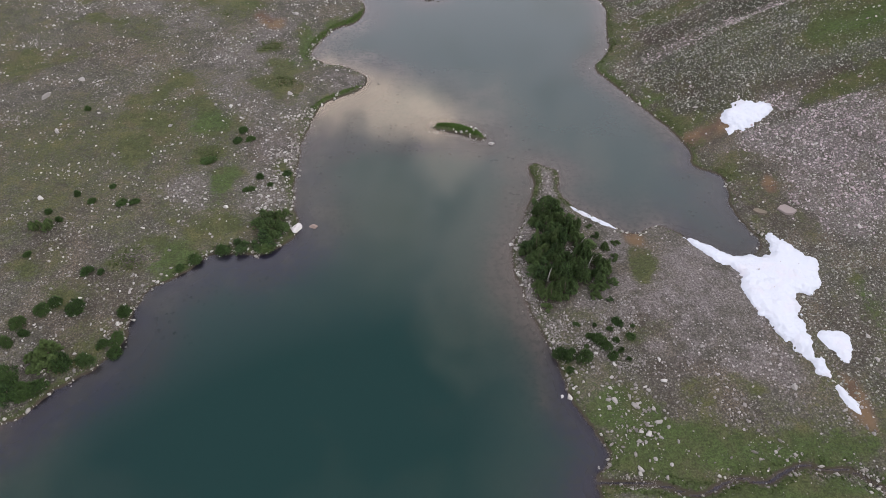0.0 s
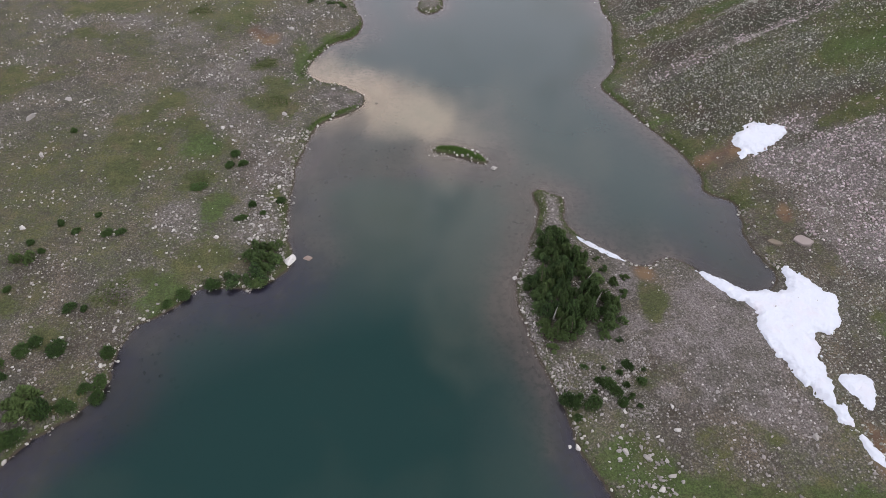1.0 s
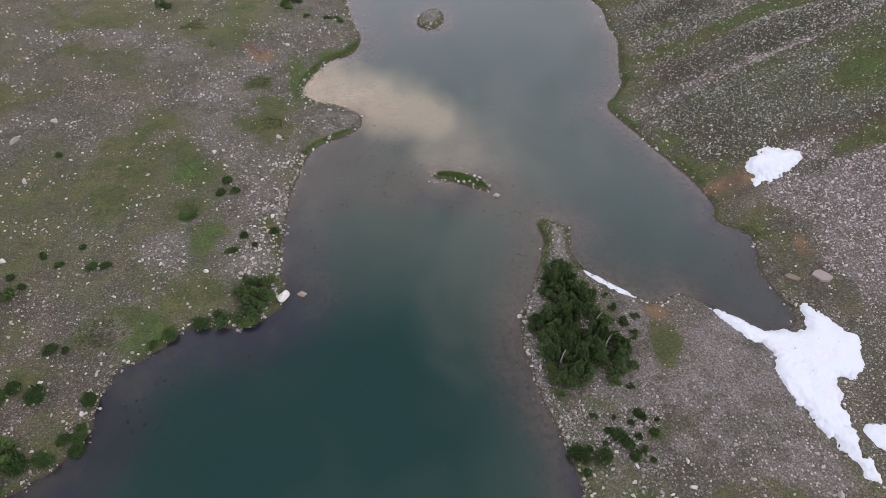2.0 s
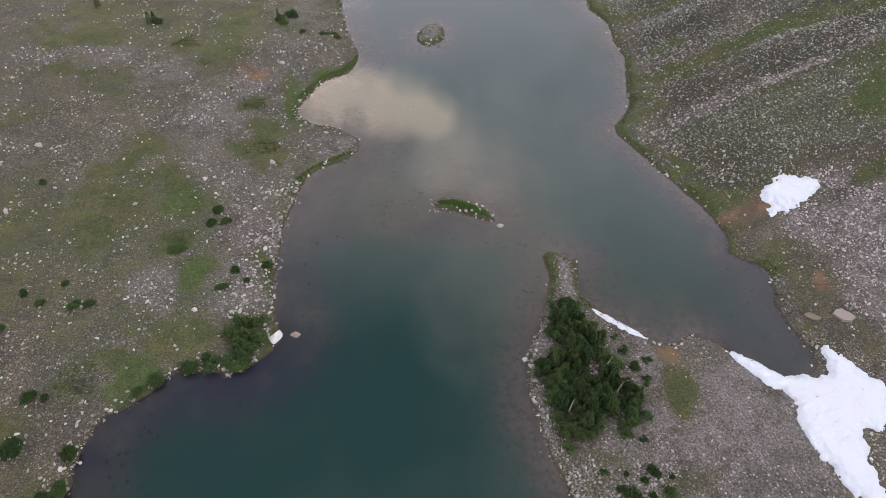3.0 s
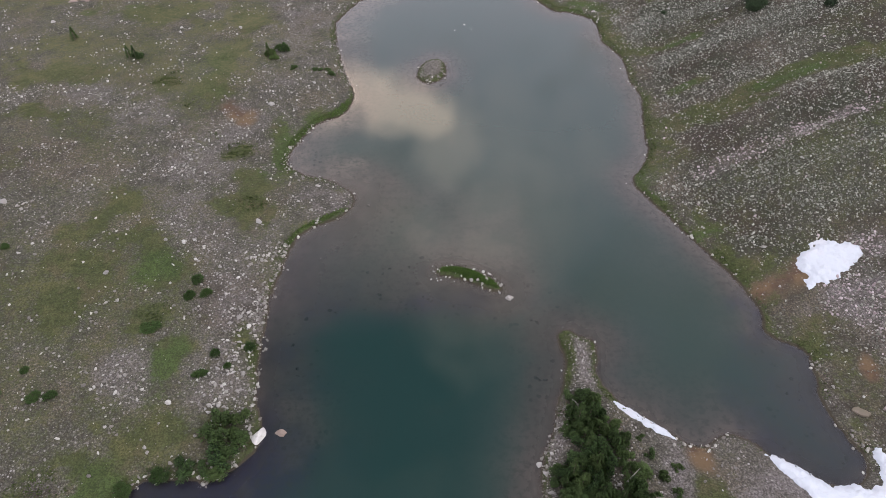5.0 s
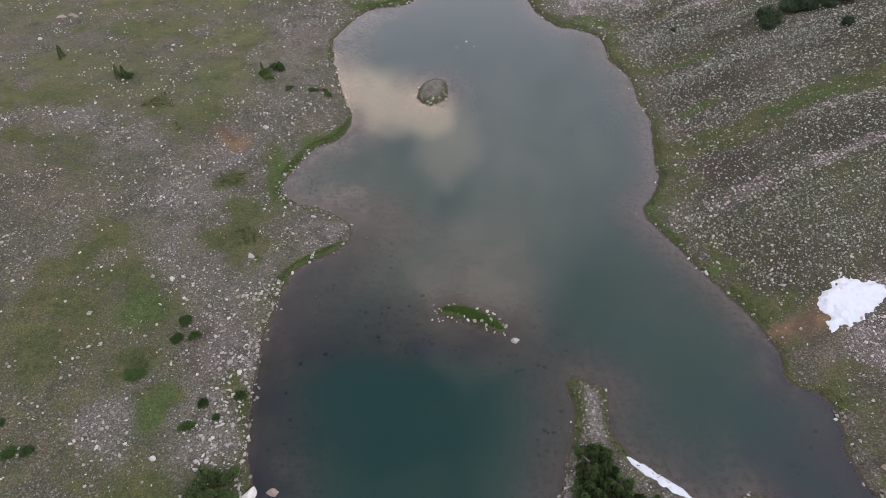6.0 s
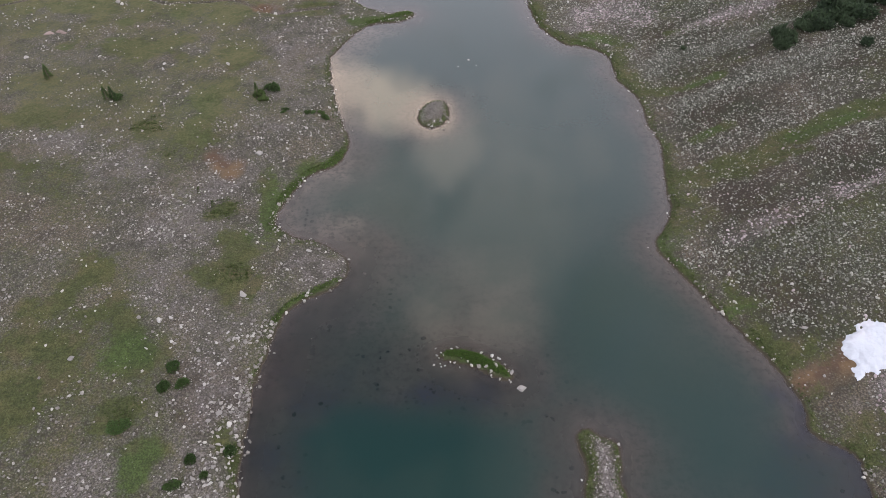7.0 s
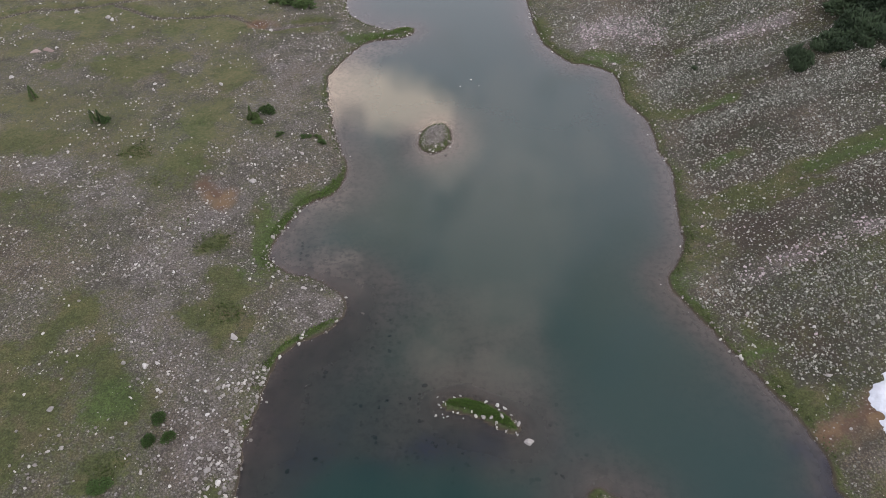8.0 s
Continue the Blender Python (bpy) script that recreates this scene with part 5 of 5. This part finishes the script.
def bush_pine(seed, leaders=8, sprigs=110):
    """A dwarf pine 1 m in radius and 1 m tall: several upright leaders, each with shortening whorls of up-curved twigs."""
    rng = np.random.default_rng(seed)
    tips = []
    for k in range(leaders):
        a, r = rng.uniform(0, 2 * math.pi), 0.0 if k == 0 else rng.uniform(0.35, 0.95)
        cx, cy, tall = r * math.cos(a), r * math.sin(a), (1.0 - 0.55 * r) * rng.uniform(0.75, 1.05)
        for _ in range(sprigs):
            t, b = rng.uniform(0.05, 1.0) ** 0.8, rng.uniform(0, 2 * math.pi)
            reach = (0.52 * (1 - t) ** 0.65 + 0.05) * rng.uniform(0.7, 1.1)
            foot = (cx + reach * 0.45 * math.cos(b), cy + reach * 0.45 * math.sin(b), tall * t * 0.92)
            tips.append((foot, (reach * 0.6 * math.cos(b), reach * 0.6 * math.sin(b), rng.uniform(0.04, 0.15)), rng.uniform(0.045, 0.08)))
        tips.append(((cx, cy, tall * 0.85), (rng.normal(0, 0.02), rng.normal(0, 0.02), 0.2), 0.03))
    return spindles(rng, tips, "crown", NEEDLES), trunk_mesh(rng, 0.7, 0.06, (0.05, 0.04), BARK)


SPIRES = [plant("conifer", *spire(k), "small dark green upright conifer in the meadow", "conifer", "lone conifers") for k in (1, 2)]
PINES = [plant("dwarf_pine", *bush_pine(10 + k, (7, 9, 6, 8)[k]), "dark green wind-cropped dwarf pine", "dwarf pine", "dwarf pines") for k in range(4)]
MATS = [plant("dwarf_pine", *cushion(14 + k, SHADED_NEEDLES, 0.15, 620, 0.085), "dark green wind-cropped dwarf pine", "dwarf pine", "dwarf pines") for k in range(2)]
WILLOWS = [plant("willow_shrub", *cushion(20 + k, LEAVES, 0.10, 640, 0.07, 7), "low bright green willow shrub", "shrub", "willow shrubs") for k in range(3)]
USED = set()


def grow(stock, x, y, r, h, label=""):
    """Stands one of the stock at a place; the first use takes the plant itself, later ones copy it."""
    rng = random.Random(int(x * 131 + y * 977))
    src = stock[rng.randrange(len(stock))]
    m = pose(x, y, ground_at(x, y) - 0.03, rng.uniform(-5, 5), rng.uniform(-5, 5), rng.uniform(0, 360)) @ Matrix.Diagonal((r * rng.uniform(0.75, 1.3), r * rng.uniform(0.75, 1.15), h * rng.uniform(0.85, 1.2), 1))
    if src.name in USED:
        ob = copy_thing(src, Matrix())
    else:
        USED.add(src.name)
        ob = src
    ob.matrix_basis = m
    if label:
        ob["label"] = label
    return ob


# lone spires on the west meadow
for x, y, h in [(-52.0, 111.6, 2.0), (-43.0, 107.0, 2.1), (-42.3, 107.2, 1.7), (-24.4, 107.6, 1.9)]:
    grow(SPIRES, x, y, h * 1.05, h)
grow(PINES, -41.9, 107.2, 0.7, 0.9)
for x, y, r, h in [(-23.9, 107.6, 1.0, 1.3), (-22.6, 109.2, 1.2, 1.2), (-20.6, 104.9, 0.6, 0.5), (-17.6, 104.8, 0.7, 0.5), (-16.1, 104.8, 0.55, 0.5), (-15.4, 103.7, 0.7, 0.6), (-23.5, 137, 2.4, 1.8), (-25.5, 138, 1.6, 1.5)]:
    grow(PINES, x, y, r, h)

# the thicket on the spit


def thicket():
    rng = random.Random(5)
    placed = []
    tries = 0
    while len(placed) < 72 and tries < 9000:
        tries += 1
        x, y = rng.uniform(7, 16), rng.uniform(39, 56)
        d = float(signed(np.array([x]), np.array([y]), THICKET)[0])
        if d < 0.55 or any((x - a) ** 2 + (y - b) ** 2 < 0.75 for a, b in placed):
            continue
        if any((x - a) ** 2 + (y - b) ** 2 < r * r for a, b, r in ((12.6, 46.8, 1.2), (10.0, 53.4, 0.9), (11.2, 50.6, 0.8), (13.6, 44.6, 0.9), (9.4, 44.6, 0.7))):
            continue
        placed.append((x, y))
        tall = rng.choice((0.8, 1.2, 1.6, 2.0, 2.6)) * rng.uniform(0.85, 1.15) * (0.7 if d < 1.0 else 1.0)
        grow(PINES, x, y, rng.uniform(0.7, 1.1), tall, "dark green dwarf pine in the dense thicket on the spit")
        if rng.random() < 0.6:
            grow(SPIRES, x + 0.3, y - 0.2, tall * 0.95, tall * 1.25, "dark green conifer spire rising from the thicket")


thicket()
for x, y, r, h in [(15.6, 47.6, 0.6, 0.9), (16.4, 46.0, 0.5, 0.6), (15.2, 49.3, 0.55, 0.7), (16.9, 48.4, 0.45, 0.5), (14.6, 51.0, 0.35, 0.4), (13.8, 41.2, 0.6, 0.5), (15.0, 40.6, 0.4, 0.4), (14.6, 43.2, 1.1, 1.5), (15.2, 44.3, 0.9, 1.2), (14.2, 42.2, 0.8, 0.9), (8.4, 46.2, 0.8, 1.0), (8.1, 48.3, 0.8, 0.9), (9.0, 51.6, 0.8, 0.9)]:
    grow(PINES, x, y, r, h)


def snag(x, y, h, lean):
    rng = np.random.default_rng(int(x * 10 + y))
    ob = new("dead_trunk", trunk_mesh(rng, h, 0.09, lean, DEADWOOD, "dead_trunk"))
    ob.matrix_world = pose(x, y, ground_at(x, y))
    return tagged(ob, "bleached grey dead trunk among dwarf pines", "dead tree", "dead trunks")


for x, y, h, lean in [(9.6, 43.4, 2.0, (0.1, 0.0)), (12.7, 46.9, 1.6, (0.5, 0.3)), (12.4, 46.2, 1.2, (-0.6, 0.4)), (14.2, 45.6, 1.8, (0.3, -0.3)), (10.2, 53.6, 1.2, (-0.6, 0.2)), (13.6, 44.8, 1.7, (0.2, 0.1))]:
    snag(x, y, h, lean)
for x, y, s in [(12.2, 46.8, 0.5), (12.9, 47.2, 0.4), (13.0, 46.3, 0.4)]:
    boulder(x, y, s, "grey stone in a gap of the thicket")

# willow shrubs south of the thicket
for x, y, r, h in [(9.9, 35.2, 0.9, 0.7), (10.8, 34.9, 1.0, 0.8), (11.9, 34.7, 0.9, 0.7), (13.3, 36.4, 0.9, 0.7), (15.2, 38.0, 0.7, 0.6), (16.1, 36.4, 0.6, 0.5), (14.3, 34.7, 0.6, 0.5), (12.6, 36.8, 0.5, 0.4), (10.5, 33.5, 0.6, 0.5), (13.9, 35.6, 0.7, 0.6), (14.4, 37.4, 0.4, 0.4), (11.6, 38.2, 0.4, 0.3), (13.2, 38.0, 0.35, 0.3), (15.0, 35.2, 0.45, 0.4), (15.6, 34.3, 0.3, 0.3), (14.8, 36.2, 0.4, 0.4), (12.3, 35.8, 0.35, 0.3), (16.4, 37.6, 0.3, 0.3)]:
    grow(WILLOWS, x, y, r * 0.8, h)
# west bank
for x, y, r, h in [(-18.2, 51.0, 1.5, 1.6), (-17.3, 52.2, 1.1, 1.4), (-19.0, 52.2, 1.2, 1.2), (-18.6, 49.6, 1.3, 1.3), (-17.6, 49.8, 0.9, 1.1), (-19.4, 48.6, 0.9, 0.8), (-18.4, 48.2, 0.9, 0.7), (-20.6, 48.6, 1.0, 0.8), (-21.2, 49.0, 0.7, 0.6)]:
    grow(PINES, x, y, r, h, "dark green dwarf pine on the west bank")
for x, y, r, h in [(-22.4, 48.2, 1.0, 0.8), (-25.1, 46.8, 0.7, 0.6), (-26.2, 45.7, 0.6, 0.4), (-20.7, 59.0, 0.6, 0.6), (-21.6, 57.1, 0.6, 0.5), (-17.9, 59.9, 0.6, 0.5), (-19.4, 57.8, 0.4, 0.4), (-24.2, 67.4, 0.65, 0.55), (-24.5, 65.5, 0.75, 0.55), (-23.0, 65.7, 0.6, 0.5), (-27.1, 61.9, 0.9, 0.35), (-44.2, 71.5, 0.5, 0.5), (-33.3, 54.7, 0.6, 0.5), (-37.8, 54.8, 0.5, 0.4), (-39.8, 55.9, 0.5, 0.4), (-34.6, 54.6, 0.7, 0.4), (-36.4, 57.2, 0.4, 0.3)]:
    grow(WILLOWS, x, y, r, h)
for x, y, r, h in [(-41.6, 50.6, 1.3, 1.4), (-40.2, 51.9, 0.5, 0.5), (-41.7, 53.0, 0.5, 0.5), (-34.9, 44.9, 0.7, 0.5), (-33.5, 44.9, 0.6, 0.5), (-37.2, 40.0, 1.0, 0.8), (-36.4, 41.0, 0.7, 0.7), (-34.3, 40.3, 1.0, 0.9), (-38.8, 38.4, 0.9, 0.7), (-37.8, 37.4, 0.7, 0.6), (-29.8, 40.0, 0.7, 0.9), (-34.6, 35.0, 1.5, 2.0), (-33.4, 34.2, 1.2, 1.2), (-35.6, 34.4, 1.1, 1.4), (-29.6, 37.0, 0.9, 0.7), (-30.6, 36.4, 0.8, 0.5), (-29.4, 35.7, 0.8, 0.7), (-31.4, 34.7, 0.9, 0.6), (-35.6, 31.4, 1.2, 1.1), (-37.3, 33.2, 1.0, 0.9), (-36.6, 31.2, 1.1, 1.0), (-34.6, 31.9, 1.0, 0.8), (-38.2, 31.6, 1.0, 1.0), (-40.0, 35.5, 0.8, 0.6), (-41.5, 47.0, 0.5, 0.4), (-39.0, 36.4, 0.8, 0.6)]:
    grow(PINES if (x, y) in ((-34.6, 35.0), (-35.6, 34.4), (-41.6, 50.6)) else WILLOWS, x, y, r * (1.05 if y < 36 else 0.85), h * 1.1, "green shrub among stones near the west bank")
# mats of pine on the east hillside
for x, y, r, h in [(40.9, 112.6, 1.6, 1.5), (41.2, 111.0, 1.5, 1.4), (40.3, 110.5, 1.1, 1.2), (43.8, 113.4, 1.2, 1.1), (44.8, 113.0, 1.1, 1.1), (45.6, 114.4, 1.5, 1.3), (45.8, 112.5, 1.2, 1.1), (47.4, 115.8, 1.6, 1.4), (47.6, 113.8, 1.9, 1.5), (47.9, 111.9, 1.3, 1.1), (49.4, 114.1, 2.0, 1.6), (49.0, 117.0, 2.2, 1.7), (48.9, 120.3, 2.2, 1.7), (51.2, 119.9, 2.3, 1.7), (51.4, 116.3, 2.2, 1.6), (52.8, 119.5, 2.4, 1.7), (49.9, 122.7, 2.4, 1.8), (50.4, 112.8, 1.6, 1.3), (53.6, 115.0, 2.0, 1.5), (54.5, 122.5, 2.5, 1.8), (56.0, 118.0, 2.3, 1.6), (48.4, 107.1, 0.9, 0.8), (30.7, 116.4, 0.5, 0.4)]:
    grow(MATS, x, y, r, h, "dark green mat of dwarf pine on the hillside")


# ---- sedge tufts along the banks and on the turf ----
SPOTS = [(-35.6, 101, 1.7, 1.3), (-24, 87.3, 1.5, 1.2), (-21, 78.2, 1.4, 1.0), (-32.4, 96.2, 0.9, 0.8), (-27, 63, 1.0, 1.0), (-36, 103.5, 0.6, 0.5), (-31.5, 46.3, 1.2, 1.2), (-28, 90, 1.0, 0.7)]


def sedge(name, n, box, chance, tall, material, label, seed, wide=0.11):
    rng = np.random.default_rng(seed)
    x, y = rng.uniform(box[0], box[1], n), rng.uniform(box[2], box[3], n)
    keep = (sample(DIST, x, y) > 0.05) & (rng.uniform(0, 1, n) < chance(x, y))
    x, y = x[keep], y[keep]
    z = sample(HEIGHT, x, y)
    n = len(x)
    up = rng.uniform(tall * 0.35, tall, n)
    tips = list(zip(np.stack([x, y, z - 0.02], -1), np.stack([rng.normal(0, 0.06, n), rng.normal(0, 0.06, n), up], -1), rng.uniform(wide * 0.45, wide, n)))
    tagged(new(name, spindles(rng, tips, name, material)), label, "grass", kind="stuff")


def bank_sedge(x, y):
    d = sample(DIST, x, y)
    return np.maximum(np.where((d > 0.12) & (d < 0.8), 0.95, 0.0) * sample(TURF, x, y), ovals(x, y, SPOTS, 55))


def isle_sedge(x, y):
    return np.clip((signed(x, y, ISLET_LINE) - 0.02 + 0.25 * layers(x, y, 0.9, 57)) / 0.15, 0, 1)


sedge("sedge", 270000, (-60, 58, 22, 135), bank_sedge, 0.24, SEDGE, "short green sedge tufts on banks and turf", 8)
sedge("sedge", 16000, (-2.5, 5.5, 66, 70.5), isle_sedge, 0.24, BRIGHT_SEDGE, "bright green sedge covering the curved islet", 9, 0.06)
sedge("sedge", 60000, (-20, -4, 72, 132), lambda x, y: strips(x, y, SHORE_TURF, 151), 0.26, BRIGHT_SEDGE, "bright green sedge overhanging the west bank", 28, 0.07)
